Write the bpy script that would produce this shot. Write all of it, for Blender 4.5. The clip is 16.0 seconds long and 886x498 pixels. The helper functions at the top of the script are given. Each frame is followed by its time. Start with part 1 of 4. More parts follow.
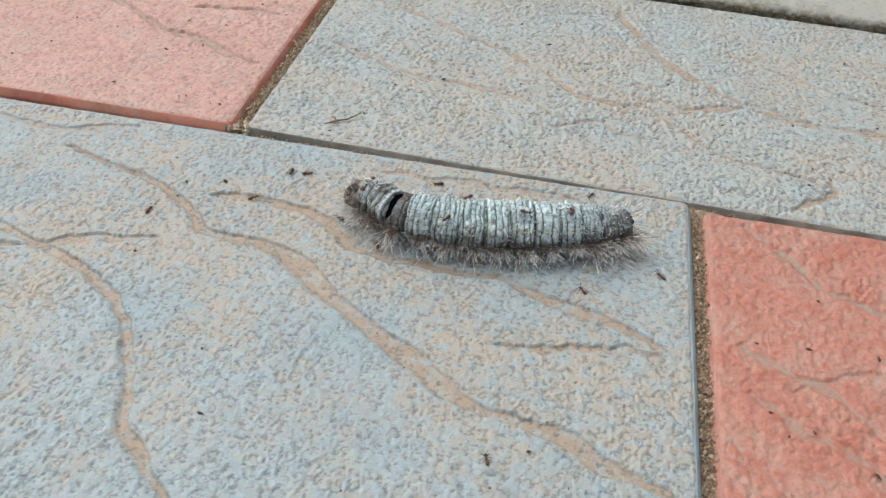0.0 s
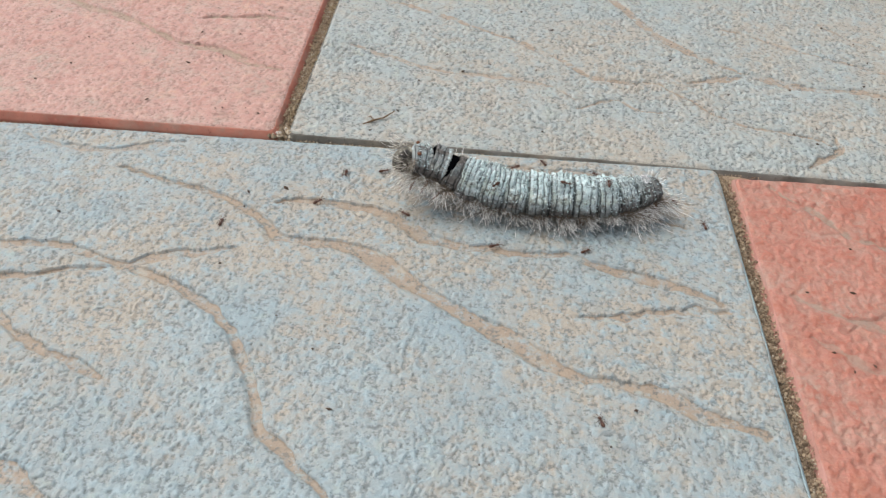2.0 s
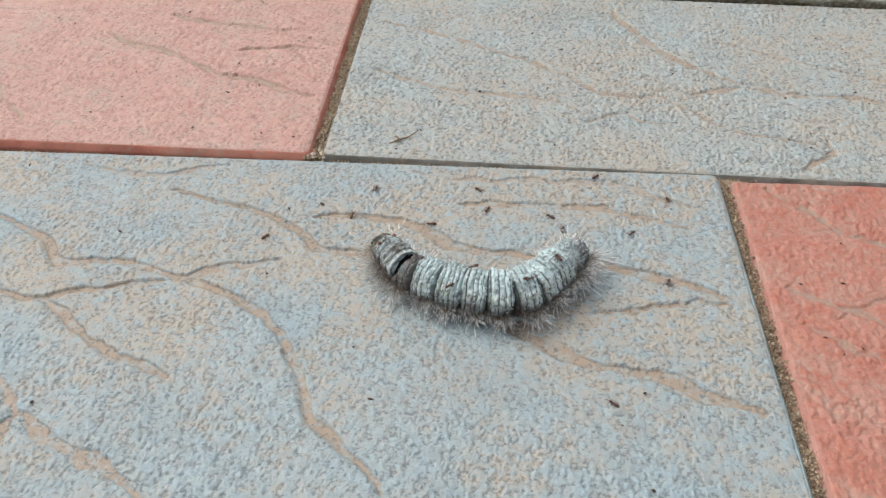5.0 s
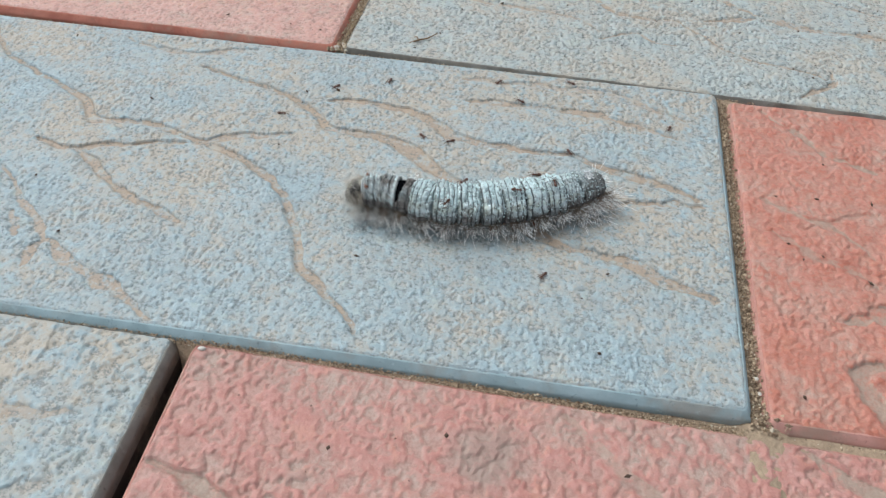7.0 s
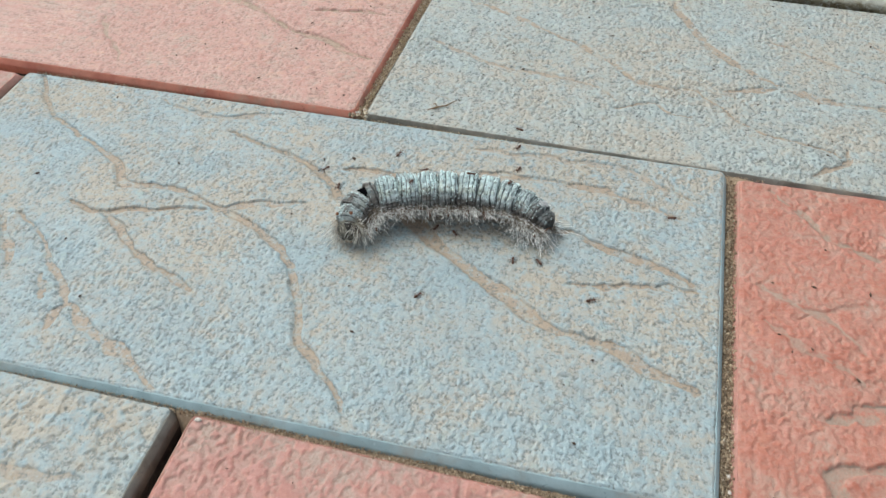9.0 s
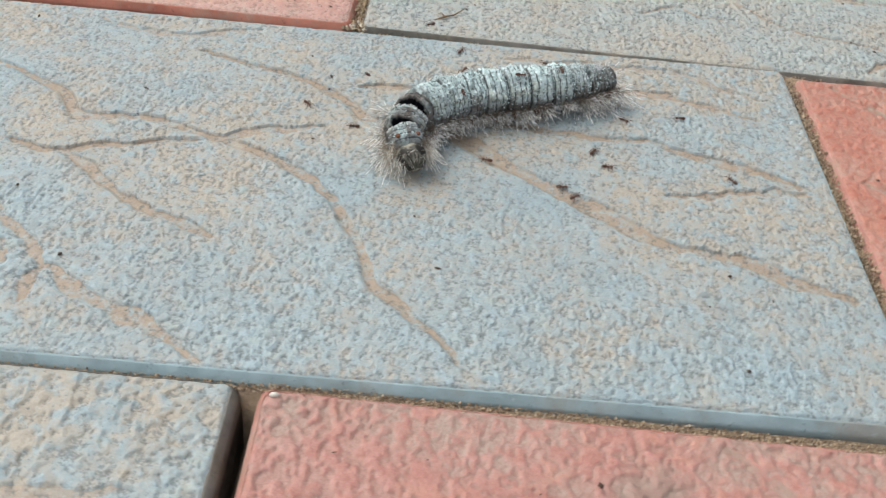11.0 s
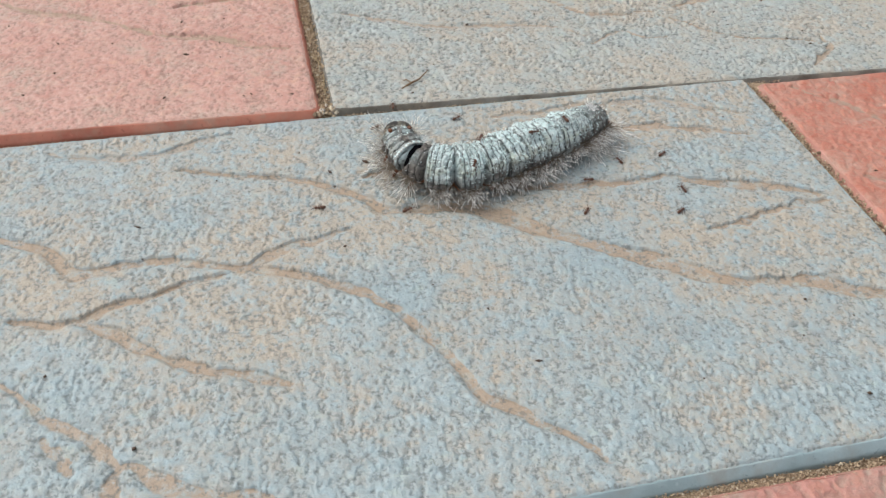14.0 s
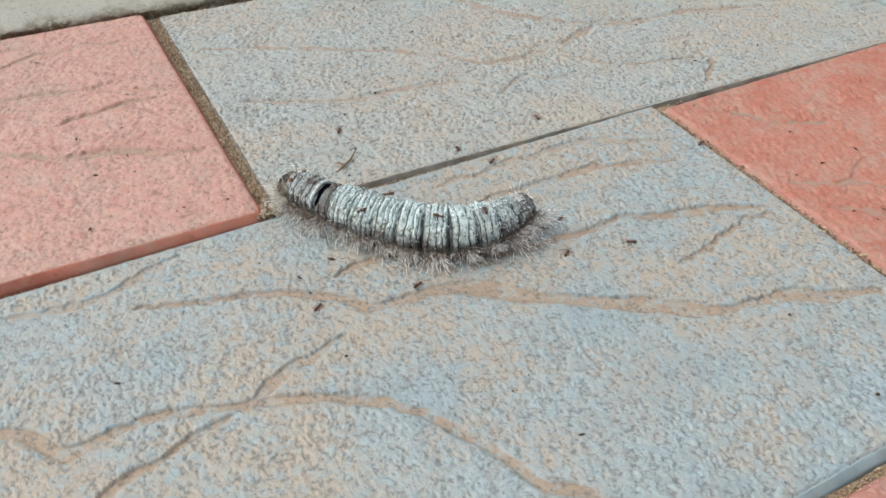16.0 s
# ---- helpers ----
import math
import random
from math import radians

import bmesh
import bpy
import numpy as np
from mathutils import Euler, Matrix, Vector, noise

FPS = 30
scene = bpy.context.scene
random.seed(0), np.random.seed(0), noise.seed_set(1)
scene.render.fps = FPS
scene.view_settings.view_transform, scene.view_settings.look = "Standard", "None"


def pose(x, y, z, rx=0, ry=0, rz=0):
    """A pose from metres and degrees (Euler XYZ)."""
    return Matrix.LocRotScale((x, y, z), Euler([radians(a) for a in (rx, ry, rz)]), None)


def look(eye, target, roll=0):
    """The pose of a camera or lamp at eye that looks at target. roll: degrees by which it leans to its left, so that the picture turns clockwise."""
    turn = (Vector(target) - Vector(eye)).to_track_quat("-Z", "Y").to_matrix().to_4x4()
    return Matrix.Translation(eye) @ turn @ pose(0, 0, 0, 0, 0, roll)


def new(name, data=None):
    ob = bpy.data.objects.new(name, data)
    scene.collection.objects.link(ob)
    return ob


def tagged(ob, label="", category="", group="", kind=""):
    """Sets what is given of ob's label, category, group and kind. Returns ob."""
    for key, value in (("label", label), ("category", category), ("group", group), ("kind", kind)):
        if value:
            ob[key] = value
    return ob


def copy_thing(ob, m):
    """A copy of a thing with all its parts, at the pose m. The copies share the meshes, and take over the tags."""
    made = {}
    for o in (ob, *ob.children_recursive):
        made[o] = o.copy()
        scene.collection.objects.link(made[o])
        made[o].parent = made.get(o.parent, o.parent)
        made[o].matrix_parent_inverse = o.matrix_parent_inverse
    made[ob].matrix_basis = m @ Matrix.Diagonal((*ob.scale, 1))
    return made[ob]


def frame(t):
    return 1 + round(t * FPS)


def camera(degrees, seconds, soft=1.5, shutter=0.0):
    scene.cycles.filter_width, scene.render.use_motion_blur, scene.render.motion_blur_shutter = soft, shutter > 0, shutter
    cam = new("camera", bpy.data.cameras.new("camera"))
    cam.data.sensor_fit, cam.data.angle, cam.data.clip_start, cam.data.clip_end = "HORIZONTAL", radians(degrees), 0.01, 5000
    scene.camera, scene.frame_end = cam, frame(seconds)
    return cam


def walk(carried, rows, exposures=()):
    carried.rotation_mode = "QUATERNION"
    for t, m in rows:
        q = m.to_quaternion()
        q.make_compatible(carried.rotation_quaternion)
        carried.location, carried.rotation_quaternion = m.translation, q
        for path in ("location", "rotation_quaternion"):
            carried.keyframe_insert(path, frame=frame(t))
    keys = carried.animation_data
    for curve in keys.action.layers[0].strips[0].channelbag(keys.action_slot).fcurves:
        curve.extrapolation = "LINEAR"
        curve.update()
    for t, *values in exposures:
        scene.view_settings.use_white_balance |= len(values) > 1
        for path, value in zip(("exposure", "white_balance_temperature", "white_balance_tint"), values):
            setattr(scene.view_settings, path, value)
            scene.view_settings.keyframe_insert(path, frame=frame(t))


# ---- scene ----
CM = 0.01
cam = camera(53.50, 16.0, soft=1.3, shutter=0.4)
# seconds, eye, the place it looks at, roll in degrees
PATH = [
    (0, (-0.02862, -0.15094, 0.10908), (-0.05025, -0.00154, -0.02211), 3.91),
    (0.5, (-0.03710, -0.15560, 0.10955), (-0.05245, -0.00543, -0.02165), 4.28),
    (1, (-0.03986, -0.15830, 0.11280), (-0.05061, -0.00885, -0.01967), 4.04),
    (1.5, (-0.04672, -0.15712, 0.11512), (-0.05393, -0.00852, -0.01854), 3.53),
    (2, (-0.05676, -0.16110, 0.11545), (-0.05989, -0.01240, -0.01826), 3.21),
    (2.5, (-0.05565, -0.16060, 0.12056), (-0.05712, -0.01134, -0.01256), 2.64),
    (3, (-0.05266, -0.16343, 0.12102), (-0.05384, -0.01403, -0.01193), 2.53),
    (3.5, (-0.05797, -0.17230, 0.12137), (-0.05929, -0.02226, -0.01087), 2.20),
    (3.7, (-0.06170, -0.17593, 0.12368), (-0.06496, -0.02613, -0.00879), 1.47),
    (5.8, (-0.05033, -0.17494, 0.12660), (-0.06161, -0.02466, -0.00489), 0.82),
    (6, (-0.04847, -0.17873, 0.12496), (-0.06129, -0.02975, -0.00786), 1.20),
    (6.5, (-0.04366, -0.19084, 0.12379), (-0.06044, -0.04647, -0.01360), 1.93),
    (7, (-0.04150, -0.19557, 0.12467), (-0.06080, -0.05331, -0.01457), 2.13),
    (7.5, (-0.03688, -0.19866, 0.12029), (-0.05948, -0.05827, -0.02035), 1.86),
    (8, (-0.03073, -0.20429, 0.12883), (-0.05884, -0.06674, -0.01361), 1.03),
    (8.5, (-0.02539, -0.20026, 0.13857), (-0.05972, -0.06293, -0.00272), -0.23),
    (8.7, (-0.02556, -0.19208, 0.14128), (-0.06161, -0.05323, 0.00192), -0.70),
    (10.8, (-0.06998, -0.17768, 0.11057), (-0.07190, -0.03278, -0.02728), 5.65),
    (11, (-0.07789, -0.17738, 0.10418), (-0.07394, -0.03298, -0.03414), 6.13),
    (11.5, (-0.09068, -0.16916, 0.10320), (-0.07347, -0.02639, -0.03580), 5.76),
    (12, (-0.09427, -0.16136, 0.10397), (-0.06939, -0.01965, -0.03495), 3.62),
    (12.5, (-0.10194, -0.16658, 0.10378), (-0.07348, -0.02630, -0.03589), 2.95),
    (13, (-0.10717, -0.16387, 0.10648), (-0.07575, -0.02426, -0.03323), 3.33),
    (13.5, (-0.11118, -0.15917, 0.10449), (-0.07537, -0.01821, -0.03279), 3.69),
    (14, (-0.11710, -0.15720, 0.10596), (-0.07553, -0.01499, -0.02838), 3.90),
    (14.5, (-0.12250, -0.15628, 0.10829), (-0.06911, -0.01593, -0.02381), 4.54),
    (15, (-0.12409, -0.15054, 0.10849), (-0.06108, -0.01568, -0.02509), 3.55),
    (15.5, (-0.13118, -0.14509, 0.11111), (-0.06261, -0.01187, -0.02136), 2.28),
    (16, (-0.14048, -0.13640, 0.11137), (-0.06188, -0.00581, -0.01812), 2.63),
]


# the automatic exposure and white balance: seconds, stops, kelvin, tint
BALANCE = (
    (0.0, -0.17, 6350, 9), (3.5, -0.15, 6420, 10), (6.0, -0.22, 6350, 9), (6.5, -0.18, 6150, 7.5), (7.0, -0.17, 6000, 6), (8.0, -0.18, 5950, 3.5), (8.5, -0.16, 6050, 1.5),
    (9.5, -0.12, 6250, 5.5), (11.0, -0.11, 6380, 8), (13.0, -0.125, 6460, 9), (16.0, -0.16, 6450, 9.5),
)
walk(cam, [(t, look(eye, target, roll)) for t, eye, target, roll in PATH], BALANCE)

# ---- light: bright open shade, the sun behind thin cloud ----
world = bpy.data.worlds.new("sky")
scene.world = world
world.use_nodes = True
SUN_UP, SUN_TURN = radians(56), radians(-61)
sky = world.node_tree.nodes.new("ShaderNodeTexSky")
sky.sky_type, sky.sun_disc = "NISHITA", False
sky.sun_elevation, sky.sun_rotation = SUN_UP, SUN_TURN
sky.dust_density, sky.ozone_density = 4.0, 0.6
back = world.node_tree.nodes["Background"]
haze = world.node_tree.nodes.new("ShaderNodeHueSaturation")  # thin cloud greys the blue
haze.inputs["Saturation"].default_value = 0.35
world.node_tree.links.new(sky.outputs[0], haze.inputs["Color"])
world.node_tree.links.new(haze.outputs[0], back.inputs[0])
back.inputs[1].default_value = 0.192
sun = new("sun", bpy.data.lights.new("sun", "SUN"))
sun.data.energy, sun.data.angle, sun.data.color = 1.15, radians(42), (1.0, 0.97, 0.92)
sun.matrix_world = look((-1.0, 0.55, 1.7), (0, 0, 0))


# ---- materials ----
class Graph:
    """Short spelling for a node material."""

    def __init__(self, name, rough=0.8):
        self.mat = bpy.data.materials.new(name)
        self.mat.use_nodes = True
        self.tree = self.mat.node_tree
        self.out = self.tree.nodes["Principled BSDF"]
        self.out.inputs["Roughness"].default_value = rough
        self.out.inputs["Specular IOR Level"].default_value = 0.3

    def node(self, kind, **values):
        made = self.tree.nodes.new(kind)
        for key, value in values.items():
            made.inputs[key].default_value = value
        return made

    def link(self, a, b):
        self.tree.links.new(a, b)

    def place(self, world_space):
        if world_space:
            return self.node("ShaderNodeNewGeometry").outputs["Position"]
        return self.node("ShaderNodeTexCoord").outputs["Object"]

    def noise(self, where, per_metre, detail=3.0, rough=0.55, squash=None):
        n = self.node("ShaderNodeTexNoise", Scale=per_metre, Detail=detail, Roughness=rough)
        if squash:
            m = self.node("ShaderNodeMapping")
            m.inputs["Scale"].default_value = squash
            self.link(where, m.inputs["Vector"])
            where = m.outputs[0]
        self.link(where, n.inputs["Vector"])
        return n.outputs["Fac"]

    def step(self, value, low, high, top=1.0):
        n = self.node("ShaderNodeMapRange")
        n.interpolation_type = "SMOOTHSTEP"
        n.inputs["From Min"].default_value, n.inputs["From Max"].default_value = low, high
        n.inputs["To Max"].default_value = top
        self.link(value, n.inputs["Value"])
        return n.outputs["Result"]

    def mix(self, fac, a, b):
        n = self.tree.nodes.new("ShaderNodeMix")
        n.data_type = "RGBA"
        for slot, value in ((0, fac), (6, a), (7, b)):
            if isinstance(value, (tuple, float)):
                n.inputs[slot].default_value = (*value, 1.0) if isinstance(value, tuple) else value
            else:
                self.link(value, n.inputs[slot])
        return n.outputs[2]

    def math(self, how, a, b):
        n = self.tree.nodes.new("ShaderNodeMath")
        n.operation = how
        n.use_clamp = True
        for slot, value in ((0, a), (1, b)):
            if isinstance(value, float):
                n.inputs[slot].default_value = value
            else:
                self.link(value, n.inputs[slot])
        return n.outputs[0]

    def attribute(self, name):
        n = self.tree.nodes.new("ShaderNodeAttribute")
        n.attribute_name = name
        return n.outputs["Fac"]

    def finish(self, colour, bump=None, depth=0.0001, strength=0.6):
        if isinstance(colour, tuple):
            self.out.inputs["Base Color"].default_value = (*colour, 1)
        else:
            self.link(colour, self.out.inputs["Base Color"])
        if bump is not None:
            b = self.node("ShaderNodeBump", Strength=strength, Distance=depth)
            self.link(bump, b.inputs["Height"])
            self.link(b.outputs[0], self.out.inputs["Normal"])
        return self.mat


def paver_face(name, light, mid, dark, dust, patch_low, speck_amount, vein, fill, crisp=0.5):
    """Cast concrete: clean lumps over dusty hollows, fine dark aggregate, shade painted into the pits."""
    g = Graph(name, 0.54)
    g.out.inputs["Specular IOR Level"].default_value = 0.5
    p = g.place(True)
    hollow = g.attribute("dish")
    fine = g.noise(p, 2600, 3, 0.6)
    colour = g.mix(g.step(g.noise(p, 620, 4, 0.7), 0.38, 0.64), mid, light)
    colour = g.mix(g.step(g.noise(p, 45, 3), 0.38, 0.68, 0.6), colour, mid)
    colour = g.mix(g.step(g.noise(p, 190, 4, 0.65), 0.50, 0.68, 0.55), colour, tuple(m * m / l for m, l in zip(mid, light)))
    colour = g.mix(g.step(g.noise(p, 230, 4, 0.7), 0.54, 0.68, 0.5), colour, (light[0] * 1.06, light[1], light[2] * 0.84))
    shade = g.mix(fine, tuple(c * 0.78 for c in dust), tuple(min(1, c * 1.15) for c in dust))
    haze = g.step(g.noise(p, 64, 5, 0.66), patch_low - 0.07, patch_low + 0.16)
    settled = g.math("MULTIPLY", haze, g.math("ADD", g.math("MULTIPLY", hollow, 0.14), g.step(g.noise(p, 340, 4, 0.65), 0.34, 0.66, 0.70)))
    settled = g.math("ADD", settled, g.math("MULTIPLY", hollow, fill))
    settled = g.math("ADD", settled, g.math("MULTIPLY", g.attribute("film"), g.step(g.noise(p, 380, 4, 0.7), 0.34, 0.60, 0.8)))
    colour = g.mix(settled, colour, shade)
    run = g.math("MULTIPLY", g.step(g.attribute("dust"), 0.42, 0.85, 0.9), g.step(g.noise(p, 260, 4, 0.7), 0.34, 0.54))
    colour = g.mix(run, colour, g.mix(fine, tuple(c * 0.75 for c in vein), tuple(c * 1.2 for c in vein)))
    # dark flecks kept to the hollows, with the pits' shade put into the colour
    pit_shade = g.math("MULTIPLY", g.step(g.noise(p, 1200, 3, 0.65), 0.45, 0.62), g.math("MULTIPLY", hollow, 0.85 * speck_amount))
    colour = g.mix(pit_shade, colour, dark)
    colour = g.mix(g.step(g.noise(p, 1050, 3, 0.6), 0.60, 0.68, 0.62 * speck_amount), colour, dark)
    colour = g.mix(g.step(g.noise(p, 1500, 2), 0.64, 0.72, 0.3), colour, tuple(min(1, c * 1.25) for c in light))
    colour = g.mix(g.math("MULTIPLY", g.attribute("stain"), 0.6), colour, (0.27, 0.20, 0.16))
    height = g.math("ADD", g.math("MULTIPLY", g.noise(p, 1300, 3, 0.6), 0.6), g.math("MULTIPLY", fine, 0.35))
    return g.finish(colour, height, 0.0005, crisp)


def paver_side(name, light, mid):
    g = Graph(name, 0.62)
    p = g.place(True)
    colour = g.mix(g.step(g.noise(p, 130, 4), 0.3, 0.7), mid, light)
    colour = g.mix(g.step(g.noise(p, 60, 5, 0.7), 0.46, 0.68, 0.6), colour, (0.30, 0.25, 0.19))
    colour = g.mix(g.step(g.noise(p, 900, 4, 0.7), 0.60, 0.70, 0.5), colour, tuple(c * 0.45 for c in mid))
    colour = g.mix(g.step(g.noise(p, 420, 4, 0.7), 0.60, 0.72, 0.4), colour, tuple(min(1, c * 1.3) for c in light))
    height = g.math("ADD", g.math("MULTIPLY", g.noise(p, 900, 3), 0.5), g.math("MULTIPLY", g.noise(p, 260, 3), 0.5))
    return g.finish(colour, height, 0.0003, 0.6)


DUST = (0.43, 0.38, 0.305)
VEIN = (0.38, 0.285, 0.20)
BLUE = (
    paver_face("blue_grey_paver_face", (0.365, 0.46, 0.485), (0.285, 0.36, 0.38), (0.10, 0.12, 0.12), DUST, 0.47, 0.75, VEIN, 0.12),
    paver_side("blue_grey_paver_side", (0.36, 0.465, 0.485), (0.275, 0.365, 0.38)),
)
PINK = (
    paver_face("pink_paver_face", (0.51, 0.262, 0.218), (0.435, 0.193, 0.153), (0.29, 0.15, 0.115), (0.43, 0.31, 0.25), 0.46, 0.5, (0.36, 0.275, 0.21), 0.36),
    paver_side("pink_paver_side", (0.53, 0.285, 0.235), (0.43, 0.19, 0.145)),
)
FADED = (
    paver_face("faded_pink_paver_face", (0.58, 0.37, 0.31), (0.51, 0.275, 0.22), (0.24, 0.12, 0.095), (0.47, 0.36, 0.29), 0.50, 0.8, (0.40, 0.30, 0.215), 0.20),
    paver_side("faded_pink_paver_side", (0.52, 0.20, 0.135), (0.37, 0.115, 0.075)),
)
DUSTY = (
    paver_face("dusty_blue_grey_paver_face", (0.43, 0.485, 0.475), (0.335, 0.385, 0.375), (0.10, 0.115, 0.115), (0.44, 0.40, 0.33), 0.44, 0.9, VEIN, 0.10),
    paver_side("dirty_blue_grey_paver_side", (0.20, 0.19, 0.165), (0.10, 0.085, 0.066)),
)
# lower flanks: soil grime, with the deep joint's shade put into the colour
GRIMY_SHADE = paver_side("grimy_shaded_paver_side", (0.055, 0.046, 0.037), (0.032, 0.028, 0.023))
RED = (
    paver_face("red_paver_face", (0.515, 0.235, 0.175), (0.44, 0.155, 0.10), (0.30, 0.105, 0.07), (0.46, 0.31, 0.24), 0.48, 0.4, (0.36, 0.275, 0.21), 0.24),
    PINK[1],
)


def sand_material():
    g = Graph("joint_sand", 0.95)
    p = g.place(True)
    colour = g.mix(g.noise(p, 900, 3, 0.7), (0.25, 0.18, 0.12), (0.50, 0.385, 0.26))
    return g.finish(g.mix(g.step(g.noise(p, 90, 3), 0.48, 0.72, 0.5), colour, (0.11, 0.08, 0.052)), g.noise(p, 1400, 3), 0.0004, 1.0)


def grain_material():
    g = Graph("sand_grain", 0.8)
    r = g.node("ShaderNodeNewGeometry").outputs["Random Per Island"]
    colour = g.mix(g.step(r, 0.0, 0.7), (0.20, 0.14, 0.09), (0.52, 0.40, 0.27))
    return g.finish(g.mix(g.step(r, 0.88, 0.95), colour, (0.62, 0.55, 0.42)))


def concrete_material():
    g = Graph("kerb_concrete", 0.85)
    p = g.place(True)
    colour = g.mix(g.noise(p, 60, 5, 0.65), (0.36, 0.36, 0.31), (0.50, 0.49, 0.425))
    colour = g.mix(g.step(g.noise(p, 120, 5, 0.7), 0.52, 0.68, 0.3), colour, (0.33, 0.30, 0.23))
    moss = g.mix(g.noise(p, 900, 4, 0.7), (0.09, 0.075, 0.045), (0.27, 0.215, 0.13))
    colour = g.mix(g.math("MULTIPLY", g.attribute("moss"), g.step(g.noise(p, 800, 4, 0.7), 0.30, 0.55)), colour, moss)
    colour = g.mix(g.step(g.noise(p, 700, 3, 0.65), 0.58, 0.68, 0.6), colour, (0.2, 0.19, 0.15))
    return g.finish(colour, g.noise(p, 500, 5, 0.75), 0.0010, 0.9)


def skin_material():
    """The body: pale mealy rings, dark creases, a rust belly, brown velvet and black slits, told apart by the mesh's own attributes."""
    g = Graph("caterpillar_skin", 0.78)
    p = g.place(False)
    scale = g.noise(p, 1700, 3, 0.65)
    blotch = g.noise(p, 300, 4, 0.65)
    pale = g.mix(g.step(blotch, 0.36, 0.64), (0.62, 0.76, 0.75), (0.86, 0.985, 0.985))
    pale = g.mix(g.step(g.noise(p, 190, 3, 0.6), 0.53, 0.70, 0.6), pale, (0.50, 0.56, 0.42))
    pale = g.mix(g.step(g.noise(p, 130, 4, 0.65), 0.54, 0.68, 0.28), pale, (0.30, 0.30, 0.27))
    pale = g.mix(g.step(scale, 0.54, 0.68, 0.7), pale, (0.86, 0.95, 0.93))
    pale = g.mix(g.step(g.noise(p, 1150, 4, 0.7, (1.5, 0.7, 0.7)), 0.53, 0.61, 0.66), pale, (0.10, 0.105, 0.095))
    pale = g.mix(g.step(g.noise(p, 260, 4, 0.7), 0.60, 0.70, 0.65), pale, (0.24, 0.19, 0.13))
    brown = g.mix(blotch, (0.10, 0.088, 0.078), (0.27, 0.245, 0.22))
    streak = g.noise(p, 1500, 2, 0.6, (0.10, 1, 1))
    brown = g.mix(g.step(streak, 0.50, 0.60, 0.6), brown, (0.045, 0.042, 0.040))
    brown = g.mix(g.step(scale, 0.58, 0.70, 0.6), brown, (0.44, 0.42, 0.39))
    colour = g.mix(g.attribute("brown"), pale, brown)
    # near-black along fold valleys, between beads and at segment ends
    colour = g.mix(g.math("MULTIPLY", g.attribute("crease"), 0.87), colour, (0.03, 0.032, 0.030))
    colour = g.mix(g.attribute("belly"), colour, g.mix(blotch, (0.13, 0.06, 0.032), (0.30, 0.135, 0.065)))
    colour = g.mix(g.attribute("slit"), colour, (0.004, 0.004, 0.005))
    g.link(g.math("SUBTRACT", 0.25, g.math("MULTIPLY", g.attribute("slit"), 0.25)), g.out.inputs["Specular IOR Level"])
    return g.finish(colour, g.math("ADD", g.math("MULTIPLY", scale, 0.6), g.math("MULTIPLY", g.noise(p, 2800, 3, 0.7), 0.6)), 0.0006, 1.0)


def coat_material():
    g = Graph("mealy_scales", 0.7)
    r = g.node("ShaderNodeNewGeometry").outputs["Random Per Island"]
    colour = g.mix(g.step(r, 0.0, 0.55), (0.46, 0.56, 0.54), (0.76, 0.90, 0.89))
    colour = g.mix(g.step(r, 0.74, 0.84), colour, (0.86, 0.92, 0.89))
    return g.finish(g.mix(g.step(r, 0.90, 0.92), colour, (0.09, 0.08, 0.065)))


def face_material():
    g = Graph("head_capsule", 0.6)
    p = g.place(False)
    n = g.noise(p, 900, 3)
    colour = g.mix(n, (0.22, 0.19, 0.14), (0.52, 0.50, 0.41))
    return g.finish(g.mix(g.attribute("stripe"), colour, (0.025, 0.022, 0.018)), n, 0.0003, 0.7)


def hair_material(name, root, tip):
    g = Graph(name, 0.55)
    return g.finish(g.mix(g.step(g.attribute("tip"), 0.58, 0.80), root, tip))


def plain(name, colour, rough=0.6, per_metre=1200):
    g = Graph(name, rough)
    n = g.noise(g.place(False), per_metre, 3)
    return g.finish(g.mix(n, tuple(c * 0.6 for c in colour), tuple(min(1, c * 1.3) for c in colour)), n, 0.0001, 0.4)


SAND, GRAIN, CONCRETE, SKIN = sand_material(), grain_material(), concrete_material(), skin_material()
HAIR = hair_material("side_hair", (0.27, 0.215, 0.16), (0.93, 0.91, 0.86))
PALE_HAIR = hair_material("pale_hair", (0.42, 0.35, 0.27), (0.84, 0.81, 0.73))
FACE, COAT = face_material(), coat_material()
LEG = plain("leg_rust", (0.20, 0.085, 0.045))
WART = plain("orange_wart", (0.20, 0.08, 0.04))
BEAD = plain("neck_bead", (0.52, 0.54, 0.51))
TUFT = plain("white_scale", (0.92, 0.91, 0.86))
ANT = plain("ant_brown", (0.115, 0.053, 0.034), 0.4)
STRAW = plain("dry_straw", (0.42, 0.32, 0.18), 0.7)
BARK = plain("twig_bark", (0.21, 0.135, 0.075), 0.8)
CRUMB = plain("bark_crumb", (0.10, 0.065, 0.045), 0.8)
PEBBLE = plain("pale_pebble", (0.74, 0.68, 0.60), 0.6)


# ---- mesh helpers ----
def part(name, bm, material, parent=None, label=""):
    me = bpy.data.meshes.new(name)
    bm.to_mesh(me)
    bm.free()
    me.materials.append(material)
    me.shade_smooth()
    ob = new(name, me)
    ob.parent = parent
    return tagged(ob, label)


def arrays(name, verts, faces, materials, parent=None, smooth=True):
    me = bpy.data.meshes.new(name)
    me.from_pydata(verts, [], faces)
    for m in materials:
        me.materials.append(m)
    if smooth:
        me.shade_smooth()
    ob = new(name, me)
    ob.parent = parent
    return ob


